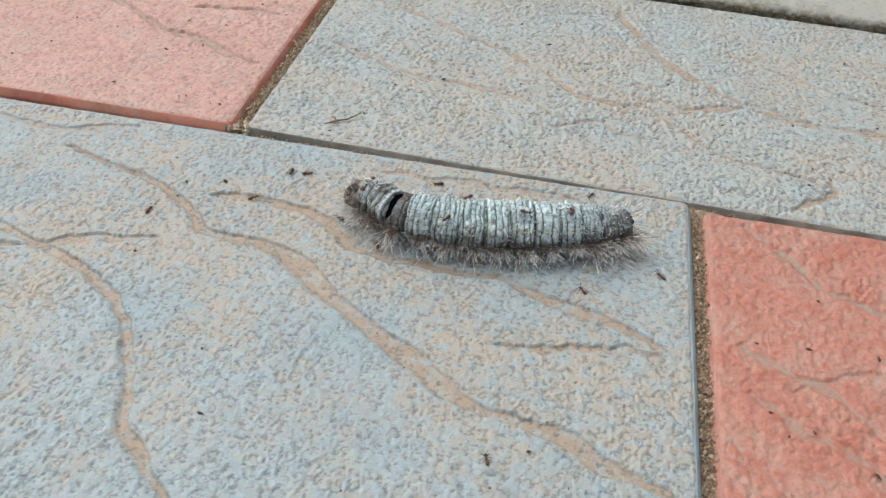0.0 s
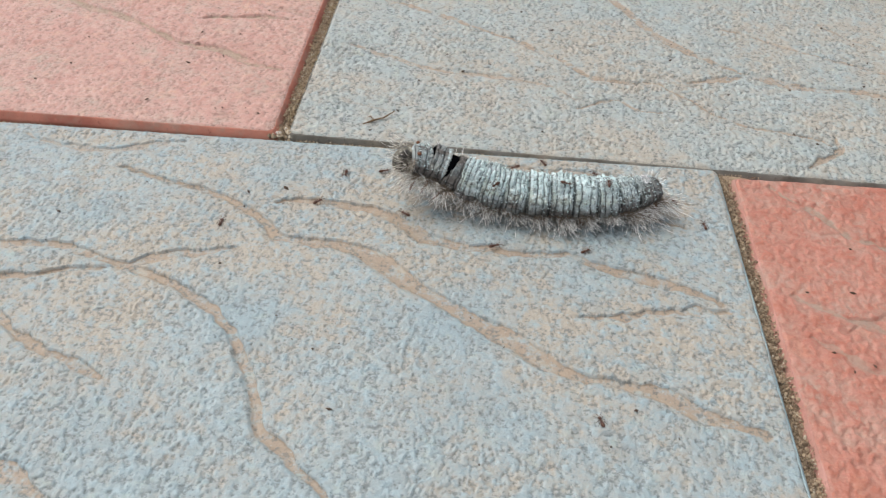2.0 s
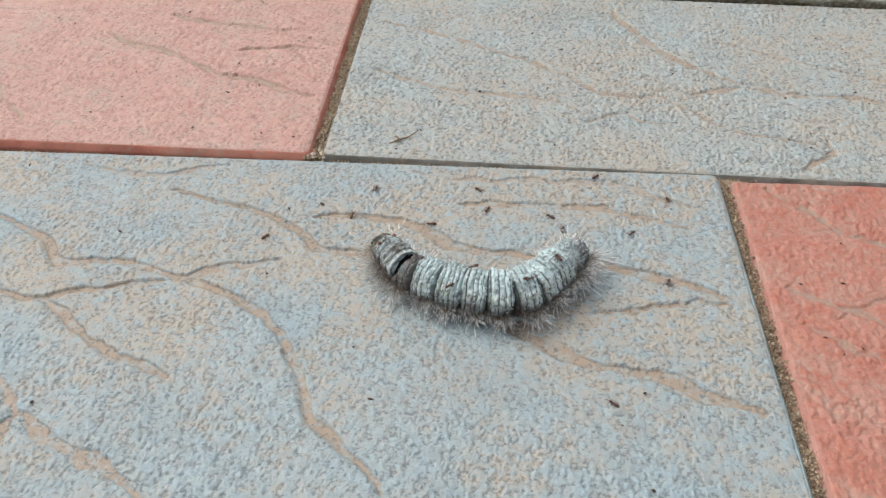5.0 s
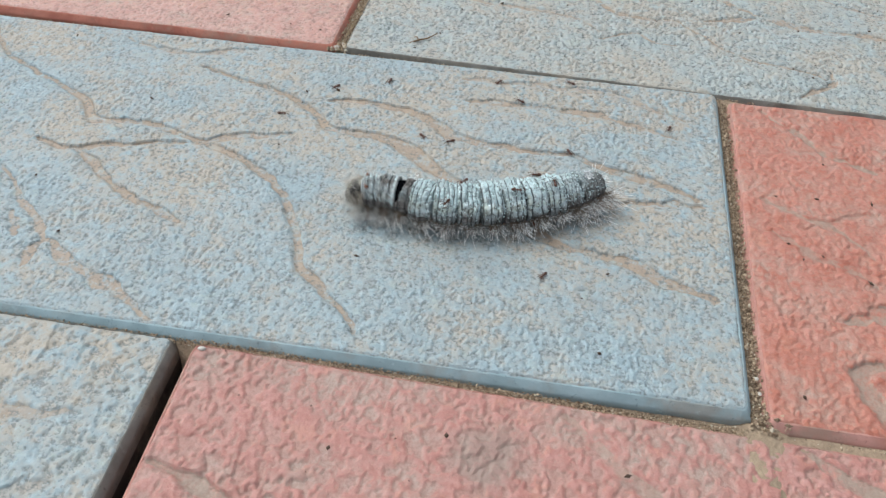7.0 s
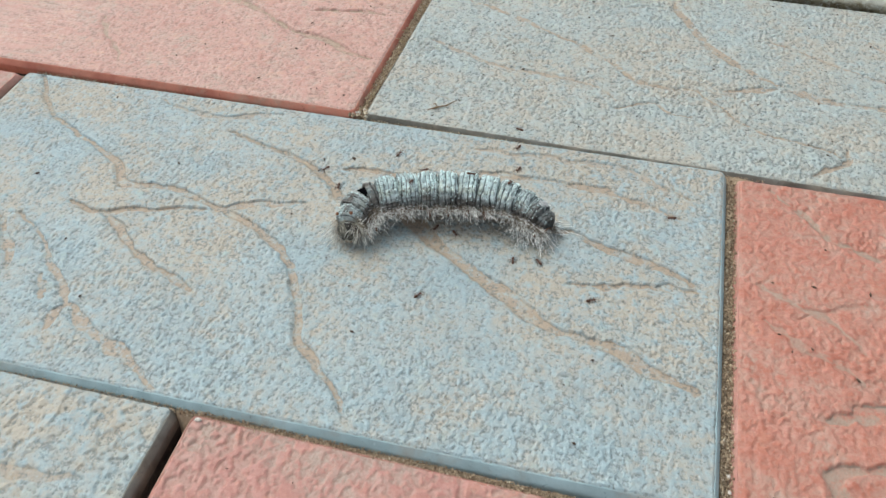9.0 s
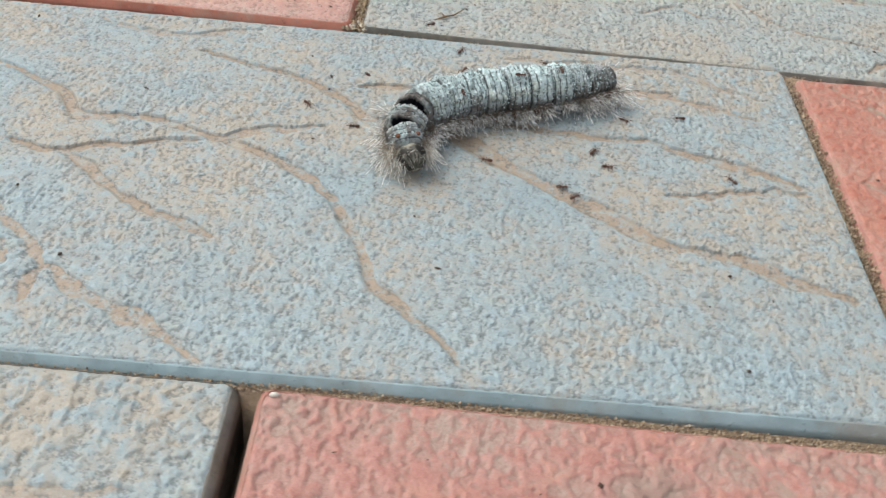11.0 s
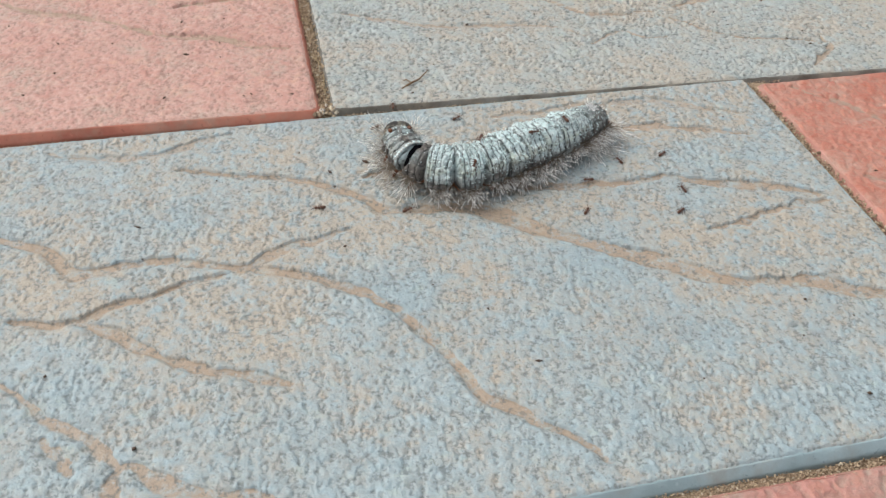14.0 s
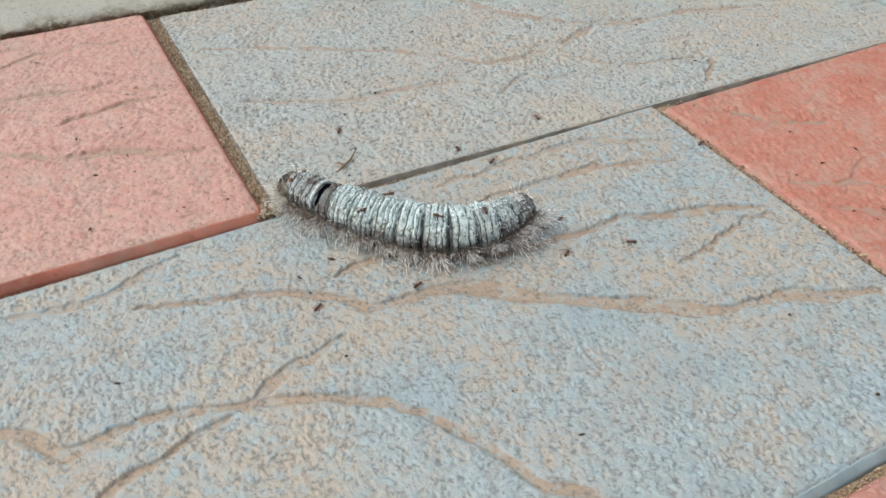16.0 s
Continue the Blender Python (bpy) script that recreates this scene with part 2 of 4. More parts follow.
def put_attribute(me, name, values):
    a = me.attributes.new(name, "FLOAT", "POINT")
    a.data.foreach_set("value", np.asarray(values, np.float32))


def value_noise(x, y, seed):
    """Smooth noise of unit wavelength, -1 to 1."""
    rng = np.random.RandomState(seed)
    table = rng.rand(256, 256) * 2 - 1
    xi, yi = np.floor(x).astype(int), np.floor(y).astype(int)
    fx, fy = x - xi, y - yi
    fx, fy = fx * fx * (3 - 2 * fx), fy * fy * (3 - 2 * fy)
    a, b = table[xi % 256, yi % 256], table[(xi + 1) % 256, yi % 256]
    c, e = table[xi % 256, (yi + 1) % 256], table[(xi + 1) % 256, (yi + 1) % 256]
    return (a * (1 - fx) + b * fx) * (1 - fy) + (c * (1 - fx) + e * fx) * fy


def smooth(v, low, high):
    u = np.clip((v - low) / (high - low), 0, 1)
    return u * u * (3 - 2 * u)


def curve_points(points, per=8):
    """A Catmull-Rom line through the points."""
    p = np.array(points, float)
    p = np.vstack([2 * p[0] - p[1], p, 2 * p[-1] - p[-2]])
    out = []
    for i in range(1, len(p) - 2):
        for u in np.arange(per) / per:
            a, b, c, e = p[i - 1 : i + 3]
            out.append(0.5 * (2 * b + (c - a) * u + (2 * a - 5 * b + 4 * c - e) * u**2 + (3 * b - a - 3 * c + e) * u**3))
    return np.array(out + [p[-2]])


def groove(x, y, points, width, seed):
    """0 to 1 where a cast vein runs: a sharp step on its far side, a soft slope on its near side."""
    line = curve_points(points, 6)
    (low_x, low_y), (high_x, high_y) = line.min(0) - 0.7, line.max(0) + 0.7
    within = (x[0] > low_x) & (x[0] < high_x), (y[:, 0] > low_y) & (y[:, 0] < high_y)
    whole, block = np.zeros(x.shape), np.ix_(within[1], within[0])
    x, y = x[block], y[block]
    if not x.size:
        return whole
    x = x + 0.06 * value_noise(x / 0.5, y / 0.5, seed + 5)
    y = y + 0.06 * value_noise(x / 0.5 + 40, y / 0.5, seed + 6) + 0.045 * value_noise(x / 0.16, y / 0.16, seed + 7)
    best, side, along = np.full(x.shape, 1e9), np.zeros(x.shape), np.zeros(x.shape)
    for i in range(len(line) - 1):
        (ax, ay), (bx, by) = line[i], line[i + 1]
        dx, dy = bx - ax, by - ay
        u = np.clip(((x - ax) * dx + (y - ay) * dy) / (dx * dx + dy * dy + 1e-9), 0, 1)
        ex, ey = x - ax - u * dx, y - ay - u * dy
        far = np.hypot(ex, ey)
        near = far < best
        best = np.where(near, far, best)
        side = np.where(near, np.sign(ey if abs(dx) > 0.35 * abs(dy) else ex), side)
        along = np.where(near, (i + u) / (len(line) - 1), along)
    w = 1.12 * width * (0.75 + 0.6 * value_noise(along * 9, along * 0, seed)) * (0.35 + 0.65 * smooth(along, 0, 0.15) * smooth(1 - along, 0, 0.15))
    s = best * side
    whole[block] = np.where(s > 0, 1 - smooth(s, w * 0.5, w * 0.5 + 0.02), 1 - smooth(-s, w * 0.35, w * 0.5 + 0.13))
    return whole


# ---- pavement: 20 x 10 cm cast pavers in running bond on sand, lengths below in centimetres ----
pavement = None
# the drafted edge: outward and down
PROFILE = ((0.0, 0.0), (0.010, 0.012), (0.024, 0.030), (0.118, 0.145), (0.136, 0.175), (0.142, 0.215), (0.155, 0.40), (0.155, 5.0))


def spread(low, high, near_low, near_high, step):
    """Grid lines from low to high: fine between near_low and near_high, wide apart outside."""
    a, b = max(low, near_low), min(high, near_high)
    lines = [np.linspace(a, b, max(2, int((b - a) / step) + 1))]
    if a > low:
        lines.insert(0, np.linspace(low, a, max(2, int((a - low) / 0.6) + 1))[:-1])
    if b < high:
        lines.append(np.linspace(b, high, max(2, int((high - b) / 0.6) + 1))[1:])
    return np.concatenate(lines)


def paver(x0, x1, y0, y1, colours, top=(0, 0, 0), veins=(), step=0.06, seed=1, dish=(), label="", relief=1.0, cell=1.0, skew=0.0, film=(0.0, 0.0), stain=None, lean=0.0, near=(-1e3, 1e3, -1e3, 1e3)):
    """One paver: a rough cast face with veins, smooth drafted sides. top: the height of the face's middle and its slopes in x and y."""
    ax, ay = spread(x0, x1, *near[:2], step), spread(y0, y1, *near[2:], step)
    nx, ny = len(ax) - 1, len(ay) - 1
    gx, gy = np.meshgrid(ax, ay)
    wx = 0.05 * value_noise(gx / 0.24, gy / 0.24, seed + 14) + 0.025 * value_noise(gx / 0.10, gy / 0.10, seed + 15)
    wy = 0.05 * value_noise(gx / 0.24 + 30, gy / 0.24, seed + 16) + 0.025 * value_noise(gx / 0.10 + 30, gy / 0.10, seed + 17)
    lumps = value_noise((gx + wx) / (0.125 * cell), (gy + wy) / (0.17 * cell), seed) + 0.6 * value_noise((gx - wx) / (0.066 * cell), (gy - wy) / (0.088 * cell), seed + 1)
    small = value_noise((gx - wy) / (0.08 * cell) + 5, (gy + wx) / (0.11 * cell), seed + 12) + 0.35 * value_noise(gx / 0.06, gy / 0.06, seed + 13)
    fine = value_noise(gx / 0.055, gy / 0.055, seed + 2)
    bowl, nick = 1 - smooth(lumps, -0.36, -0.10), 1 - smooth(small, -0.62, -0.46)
    rough = relief * (0.62 + 0.5 * smooth(value_noise(gx / 1.1 + 70, gy / 0.9, seed + 18), -0.5, 0.6)) * (-0.036 * bowl - 0.030 * nick * (1 - bowl) + 0.020 * np.clip(lumps, 0, 1) + 0.009 * fine) + 0.018 * value_noise(gx / 3.5, gy / 2.5, seed + 3)
    cut = np.zeros(gx.shape)
    for k, (points, width, deep) in enumerate(veins):
        cut = np.maximum(cut, deep * groove(gx + lean * (gy - y0), gy + skew * (gx - x0), points, width, seed + 11 * k))
    for cx, cy, r, deep in dish:
        far = np.hypot(gx - cx, (gy - cy) * 1.3) + 0.25 * r * value_noise(gx / 0.4, gy / 0.4, seed + 77)
        cut = np.maximum(cut, deep * (1 - smooth(far, r * 0.6, r)))
    rough *= 0.25 + 0.75 * smooth(np.minimum(np.minimum(gx - x0, x1 - gx), np.minimum(gy - y0, y1 - gy)), 0.0, 0.09)
    h = rough * (1 - 0.75 * np.clip(cut, 0, 1)) - 0.060 * cut
    edge = np.minimum(np.minimum(gx - x0, x1 - gx), np.minimum(gy - y0, y1 - gy))
    h -= 0.03 * (1 - smooth(edge, 0, 0.06)) ** 2
    mx, my = (x0 + x1) / 2, (y0 + y1) / 2
    turn = 0.12
    u, v = np.clip(turn - np.minimum(gx - x0, x1 - gx), 0, turn) / turn, np.clip(turn - np.minimum(gy - y0, y1 - gy), 0, turn) / turn
    du, dv = turn * u * (np.sqrt(1 - v * v / 2) - 1), turn * v * (np.sqrt(1 - u * u / 2) - 1)
    rx, ry = gx + np.where(gx < mx, -du, du), gy + np.where(gy < my, -dv, dv)
    plane = top[0] + top[1] * (gx - mx) + top[2] * (gy - my)
    # a worn rim: the face's border wanders a little
    wobble = 0.014 * value_noise(gx / 1.3, gy / 1.3, seed + 4) + 0.022 * value_noise(gx / 0.16, gy / 0.16, seed + 8)
    rim = 1 - smooth(edge, 0, 0.15)
    ox = np.where(gx < mx, 1, -1) * np.abs(wobble) * rim * ((gx - x0 < 0.3) | (x1 - gx < 0.3))
    oy = np.where(gy < my, 1, -1) * np.abs(wobble) * rim * ((gy - y0 < 0.3) | (y1 - gy < 0.3))
    face = np.stack([rx + ox + lean * (gy - y0), ry + oy + skew * (gx - x0), plane + h], -1).reshape(-1, 3)
    loop = [*range(nx + 1), *(r * (nx + 1) + nx for r in range(1, ny + 1)), *(ny * (nx + 1) + c for c in range(nx - 1, -1, -1)), *(r * (nx + 1) for r in range(ny - 1, 0, -1))]
    rings, count = [face], len(face)
    border = face[loop]
    outward = np.stack([np.where(np.isclose(gx.ravel()[loop], x1), 1.0, np.where(np.isclose(gx.ravel()[loop], x0), -1.0, 0)),
                        np.where(np.isclose(gy.ravel()[loop], y1), 1.0, np.where(np.isclose(gy.ravel()[loop], y0), -1.0, 0)), np.zeros(len(loop))], -1)
    outward *= np.where(outward[:, 1:2] < 0, 0.9, 0.75)
    straight = np.stack([rx + lean * (gy - y0), ry + skew * (gx - x0), plane], -1).reshape(-1, 3)[loop]
    for out, down in PROFILE:
        ring = (border if down < 0.015 else straight) + outward * out
        ring[:, 2] = border[:, 2] if not down else plane.ravel()[loop] - 0.012 - down + (0.008 * value_noise(ring[:, 0] / 0.9, ring[:, 1] / 0.9, seed + 9) if down < 1 else 0)
        rings.append(ring)
    n = len(loop)
    a = (np.arange(ny)[:, None] * (nx + 1) + np.arange(nx)).ravel()
    quads = np.stack([a, a + 1, a + nx + 2, a + nx + 1], -1)
    sides = []
    above = count + np.arange(n)
    for k in range(1, len(PROFILE)):
        below = count + k * n + np.arange(n)
        sides.append(np.stack([above, below, np.roll(below, -1), np.roll(above, -1)], -1))
        above = below
    faces = np.vstack([quads, *sides])
    verts = np.vstack(rings) * CM
    me = bpy.data.meshes.new("paver")
    me.vertices.add(len(verts))
    me.vertices.foreach_set("co", verts.astype(np.float32).ravel())
    me.loops.add(faces.size)
    me.loops.foreach_set("vertex_index", faces.astype(np.int32).ravel())
    me.polygons.add(len(faces))
    me.polygons.foreach_set("loop_start", np.arange(0, faces.size, 4, dtype=np.int32))
    slot = np.zeros(len(faces), np.int32)
    slot[len(quads):] = 1
    # the deep lowest strip takes the soiled colour with painted-in shade
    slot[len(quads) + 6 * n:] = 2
    me.polygons.foreach_set("material_index", slot)
    me.update(calc_edges=True)
    me.validate()
    for m in (*colours, GRIMY_SHADE):
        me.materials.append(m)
    me.shade_smooth()
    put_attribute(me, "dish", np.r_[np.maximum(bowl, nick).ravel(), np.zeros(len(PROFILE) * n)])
    dirt = (film[0] + film[1] * (gy - y0) / (y1 - y0)) * (0.85 + 1.0 * value_noise(gx / 1.9, gy / 1.3, seed + 90))
    put_attribute(me, "film", np.r_[np.clip(dirt, 0, 1).ravel(), np.zeros(len(PROFILE) * n)])
    if stain:
        far = np.hypot(gx - stain[0], gy - stain[1]) / stain[2] + 0.18 * value_noise(gx / 0.5, gy / 0.5, seed + 91)
        put_attribute(me, "stain", np.r_[(1 - smooth(far, 0.35, 1.05)).ravel(), np.zeros(len(PROFILE) * n)])
    put_attribute(me, "dust", np.r_[np.clip(cut, 0, 1).ravel(), np.zeros(len(PROFILE) * n)])
    ob = new("paver", me)
    ob.parent = pavement
    return tagged(ob, label)


def sand_bed():
    xs, ys = np.linspace(-40, 24, 257), np.linspace(-26, 14, 161)
    gx, gy = np.meshgrid(xs, ys)
    z = -0.50 + 0.10 * value_noise(gx / 1.1, gy / 1.1, 31) + 0.06 * value_noise(gx / 0.3, gy / 0.3, 32)
    z = np.where((gy > -0.1) & (gy < 0.55) & (gx > -9.5) & (gx < 1.0), z * 0.3 - 0.05, z)
    z = np.where((gy > 0.3) & (gx > -10.3) & (gx < -9.1), z * 0.35 - 0.02, z)
    z = np.where((gy > 9.3) & (gx > -9.4), z * 0.3 - 0.06, z)
    z = np.where((gy < -10.05) & (np.abs(gx + 10.17) < 1.2), z - 1.0, z)
    z = np.where((gx > -0.1) & (gx < 0.6) & (gy < 0.2), z * 0.35 - 0.10, z)
    z = np.where((gy > -10.45) & (gy < -9.6) & (gx > -9.9), z * 0.4 - 0.13 - 0.012 * np.clip(gx, -10, 0), z)
    z = np.where((gy > -10.1) & (gy < -9.6) & (gx < -9.9) & (gx > -20), -0.24 + 0.3 * (z + 0.5), z)
    verts = (np.stack([gx, gy, z], -1).reshape(-1, 3) * CM).tolist()
    a = (np.arange(160)[:, None] * 257 + np.arange(256)).ravel()
    faces = np.stack([a, a + 1, a + 258, a + 257], -1).tolist()
    ob = arrays("pavement", verts, faces, [SAND])
    return tagged(ob, "joint sand bed under blue-grey and pink concrete pavers", kind="structure")


pavement = sand_bed()

# veins: a line, its width and its depth
LONG_VEINS = (
    ([(-19.45, 0.0), (-18.3, -1.43), (-16.9, -2.35), (-15.3, -3.25), (-14.72, -3.98), (-13.9, -3.89), (-13.0, -3.93), (-12.3, -4.18), (-11.8, -4.32), (-11.25, -4.48), (-10.4, -5.02), (-9.7, -5.55), (-9.24, -6.25), (-8.8, -7.15), (-8.58, -7.80), (-8.1, -8.22), (-7.8, -8.5), (-7.1, -9.28)], 0.16, 1.0),
    ([(-11.8, -4.30), (-11.34, -4.03), (-10.6, -3.80), (-10.0, -3.6)], 0.15, 0.8),
    ([(-15.6, -4.9), (-14.6, -5.09), (-14.0, -4.84), (-13.2, -4.62), (-12.3, -4.41)], 0.13, 1.0),
    ([(-14.6, -5.09), (-13.9, -5.6), (-13.47, -5.95), (-12.7, -6.42), (-12.1, -6.68), (-11.45, -7.0)], 0.18, 1.0),
)
MIDDLE_VEINS = (
    ([(-12.9, -1.3), (-12.05, -1.60), (-11.15, -1.86), (-10.3, -2.24), (-9.6, -2.75), (-9.22, -3.22), (-8.65, -3.31), (-7.66, -3.42), (-7.2, -3.68), (-6.75, -4.1), (-6.14, -4.5), (-5.6, -4.88), (-4.85, -5.36), (-4.1, -5.9), (-3.4, -6.25), (-2.8, -6.33), (-2.2, -6.45), (-1.57, -6.8), (-1.04, -7.0), (-0.43, -7.2)], 0.30, 1.0),
    ([(-9.44, -2.08), (-8.7, -2.0), (-8.0, -2.1), (-7.1, -2.34), (-6.3, -2.9), (-5.6, -3.11), (-4.6, -3.15), (-3.5, -3.2), (-2.7, -3.46), (-1.7, -3.82), (-0.6, -4.2)], 0.20, 1.0),
    ([(-3.3, -4.85), (-2.5, -4.72), (-1.5, -4.5), (-0.6, -4.45)], 0.14, 0.9),
    ([(-6.4, -0.58), (-5.5, -0.5), (-4.7, -0.5), (-3.6, -0.5), (-2.6, -0.5), (-0.8, -1.3)], 0.15, 0.7),
)
SHORT_VEINS = (
    ([(-6.1, -1.42), (-5.1, -1.45), (-4.35, -1.4), (-3.6, -1.48), (-2.9, -1.46), (-2.2, -1.7), (-1.0, -2.05)], 0.18, 0.8),
    ([(-13.93, -8.75), (-14.03, -8.3), (-13.8, -7.98), (-13.35, -8.35), (-12.6, -8.72), (-11.9, -9.1), (-11.4, -9.35), (-10.95, -9.6)], 0.24, 0.85),
    ([(-14.98, -7.32), (-14.66, -7.74), (-14.52, -7.92)], 0.2, 0.8),
    ([(-17.72, -5.32), (-16.8, -5.99), (-16.19, -6.69), (-15.87, -7.3)], 0.15, 0.9),
    ([(-16.57, -5.61), (-15.6, -6.25), (-14.85, -7.0), (-14.2, -7.65), (-13.95, -7.95)], 0.16, 0.8),
    ([(-15.4, -0.35), (-14.43, -0.71), (-13.54, -0.75), (-12.85, -0.6), (-11.9, -0.24)], 0.14, 0.7),
    ([(-13.63, -1.8), (-13.43, -2.45), (-13.1, -2.8)], 0.14, 0.6),
    ([(-12.6, -2.55), (-11.9, -2.9)], 0.12, 0.5),
)
SKEW = -0.026
BACK_VEINS = (
    ([(-8.93, 4.68), (-8.08, 4.26), (-7.0, 3.78), (-6.2, 3.61), (-5.06, 3.52), (-4.4, 3.46), (-3.6, 3.25), (-2.98, 2.72)], 0.12, 0.75),
    ([(-8.86, 7.58), (-7.4, 6.99), (-6.67, 6.64), (-5.49, 5.99), (-4.58, 5.5), (-3.77, 4.97), (-2.9, 4.25), (-2.6, 3.87), (-1.9, 3.66), (-0.96, 3.67), (-0.45, 3.35), (0.1, 2.72), (0.4, 2.45), (1.06, 2.05), (2.11, 1.83), (2.9, 1.5)], 0.14, 0.9),
    ([(-1.7, 8.7), (-1.59, 8.28), (-1.03, 7.2), (-0.46, 6.15), (0.2, 5.4), (0.73, 4.99), (1.4, 4.6), (2.1, 4.25), (3.05, 3.96), (4.0, 3.93), (4.65, 3.9), (7.0, 3.2)], 0.24, 0.85),
    ([(-0.13, 3.82), (0.5, 4.03), (0.95, 4.15), (1.4, 4.32)], 0.17, 0.8),
    ([(3.16, 1.75), (3.2, 1.4), (3.0, 1.12), (2.6, 0.8), (2.2, 0.5)], 0.15, 1.0),
    ([(-8.87, 2.07), (-8.1, 1.75), (-7.25, 1.58)], 0.10, 0.6),
    ([(-5.57, 2.1), (-4.89, 1.91), (-4.5, 1.67)], 0.10, 0.5),
    ([(-3.02, 2.26), (-2.48, 2.57), (-2.0, 2.78), (-1.56, 2.44), (-0.98, 2.39)], 0.08, 0.8),
    ([(1.29, 6.85), (1.85, 6.72), (2.56, 6.3), (3.2, 6.0), (4.2, 5.5), (5.6, 5.0), (8.0, 5.0)], 0.13, 0.75),
    ([(4.24, 7.63), (4.59, 7.21), (5.16, 6.66), (6.4, 6.0)], 0.13, 0.7),
    ([(-6.8, 8.9), (-4.0, 8.05), (-2.0, 8.4)], 0.12, 0.6),
)
PINK_VEINS = (
    ([(-17.07, 6.2), (-16.2, 5.6), (-15.0, 5.1), (-14.3, 4.72), (-13.75, 4.4), (-13.4, 4.13), (-12.88, 3.94), (-12.1, 3.75), (-11.3, 3.28), (-10.8, 3.07), (-10.38, 3.0)], 0.22, 1.15),
    ([(-15.5, 7.5), (-14.7, 7.2), (-13.97, 6.98), (-13.3, 6.95), (-12.72, 6.79), (-12.04, 6.68), (-11.39, 6.76)], 0.11, 1.1),
    ([(-12.05, 6.6), (-11.15, 6.24), (-10.2, 5.82)], 0.13, 0.6),
    ([(-12.87, 5.37), (-12.21, 5.5), (-11.48, 5.65), (-10.69, 5.56)], 0.10, 1.1),
    ([(-13.73, 8.57), (-13.26, 8.77), (-12.82, 8.89), (-11.94, 8.86)], 0.08, 0.9),
    ([(-11.55, 9.13), (-11.08, 8.86), (-10.65, 8.82)], 0.08, 0.9),
    ([(-13.9, 9.4), (-13.51, 9.45), (-12.9, 9.5)], 0.08, 0.9),
    ([(-19.43, 3.45), (-18.92, 2.63), (-18.19, 1.91), (-17.69, 1.17)], 0.12, 0.8),
)
RIGHT_VEINS = (
    ([(0.86, -3.77), (1.28, -4.04), (1.65, -4.26), (2.23, -4.48), (2.62, -4.93), (2.93, -5.26)], 0.20, 0.75),
    ([(0.92, -4.88), (1.30, -5.08), (1.73, -5.42), (2.34, -5.73), (2.84, -6.14)], 0.18, 0.7),
    ([(1.64, -4.61), (1.99, -4.41), (2.40, -4.22), (2.87, -4.03), (3.24, -3.88)], 0.07, 0.65),
    ([(1.10, -0.27), (1.96, -1.21), (2.37, -1.76), (2.89, -2.08), (3.50, -2.35)], 0.13, 1.1),
    ([(2.40, -9.67), (2.27, -8.94), (2.20, -8.35), (3.15, -8.11), (4.95, -7.77)], 0.26, 1.4),
    ([(2.14, -7.23), (2.54, -6.99), (3.09, -6.84), (4.94, -6.41)], 0.36, 1.2),
)
FRONT_VEINS = (
    ([(-9.79, -12.43), (-9.08, -12.63), (-8.27, -13.08), (-7.56, -13.43), (-6.74, -13.59), (-5.93, -13.69)], 0.26, 1.3),
    ([(-3.16, -10.30), (-2.15, -11.20), (-1.49, -11.80), (-1.13, -12.40), (-0.93, -13.20)], 0.24, 0.7),
    ([(0.90, -10.21), (1.41, -10.61), (2.02, -10.95), (2.83, -11.25), (4.06, -11.71)], 0.20, 1.0),
)
LEFT_VEINS = (
    ([(-16.79, -11.57), (-14.75, -11.17), (-13.04, -11.97), (-11.41, -11.78)], 0.35, 0.7),
    ([(-14.28, -13.17), (-12.66, -13.77), (-11.23, -13.17)], 0.3, 0.6),
)
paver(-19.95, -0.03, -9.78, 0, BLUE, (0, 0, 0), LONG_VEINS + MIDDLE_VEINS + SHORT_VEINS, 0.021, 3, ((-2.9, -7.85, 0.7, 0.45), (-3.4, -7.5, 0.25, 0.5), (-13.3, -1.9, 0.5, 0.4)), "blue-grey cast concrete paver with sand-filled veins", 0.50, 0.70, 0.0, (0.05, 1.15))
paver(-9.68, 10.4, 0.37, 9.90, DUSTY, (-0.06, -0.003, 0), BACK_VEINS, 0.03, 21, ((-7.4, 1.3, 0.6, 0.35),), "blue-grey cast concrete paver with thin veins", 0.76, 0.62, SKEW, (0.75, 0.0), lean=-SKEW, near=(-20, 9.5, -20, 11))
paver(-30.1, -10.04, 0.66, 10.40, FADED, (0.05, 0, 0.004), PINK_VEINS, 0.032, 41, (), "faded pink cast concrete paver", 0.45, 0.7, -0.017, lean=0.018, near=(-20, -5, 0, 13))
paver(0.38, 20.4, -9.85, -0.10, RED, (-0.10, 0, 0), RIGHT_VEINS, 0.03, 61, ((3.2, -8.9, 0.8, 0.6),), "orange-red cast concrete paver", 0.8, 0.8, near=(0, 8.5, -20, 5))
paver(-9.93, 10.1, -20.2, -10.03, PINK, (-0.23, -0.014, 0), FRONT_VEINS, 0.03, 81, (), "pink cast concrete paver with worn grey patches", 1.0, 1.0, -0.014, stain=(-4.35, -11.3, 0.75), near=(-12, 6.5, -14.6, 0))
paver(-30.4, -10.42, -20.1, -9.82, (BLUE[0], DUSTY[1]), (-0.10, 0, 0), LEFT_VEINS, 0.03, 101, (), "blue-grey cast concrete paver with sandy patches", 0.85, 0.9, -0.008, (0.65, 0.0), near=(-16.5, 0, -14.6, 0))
paver(-40.4, -20.3, -9.85, -0.1, PINK, (0.0, 0, 0), (), 0.12, 121, (), "faded pink cast concrete paver")

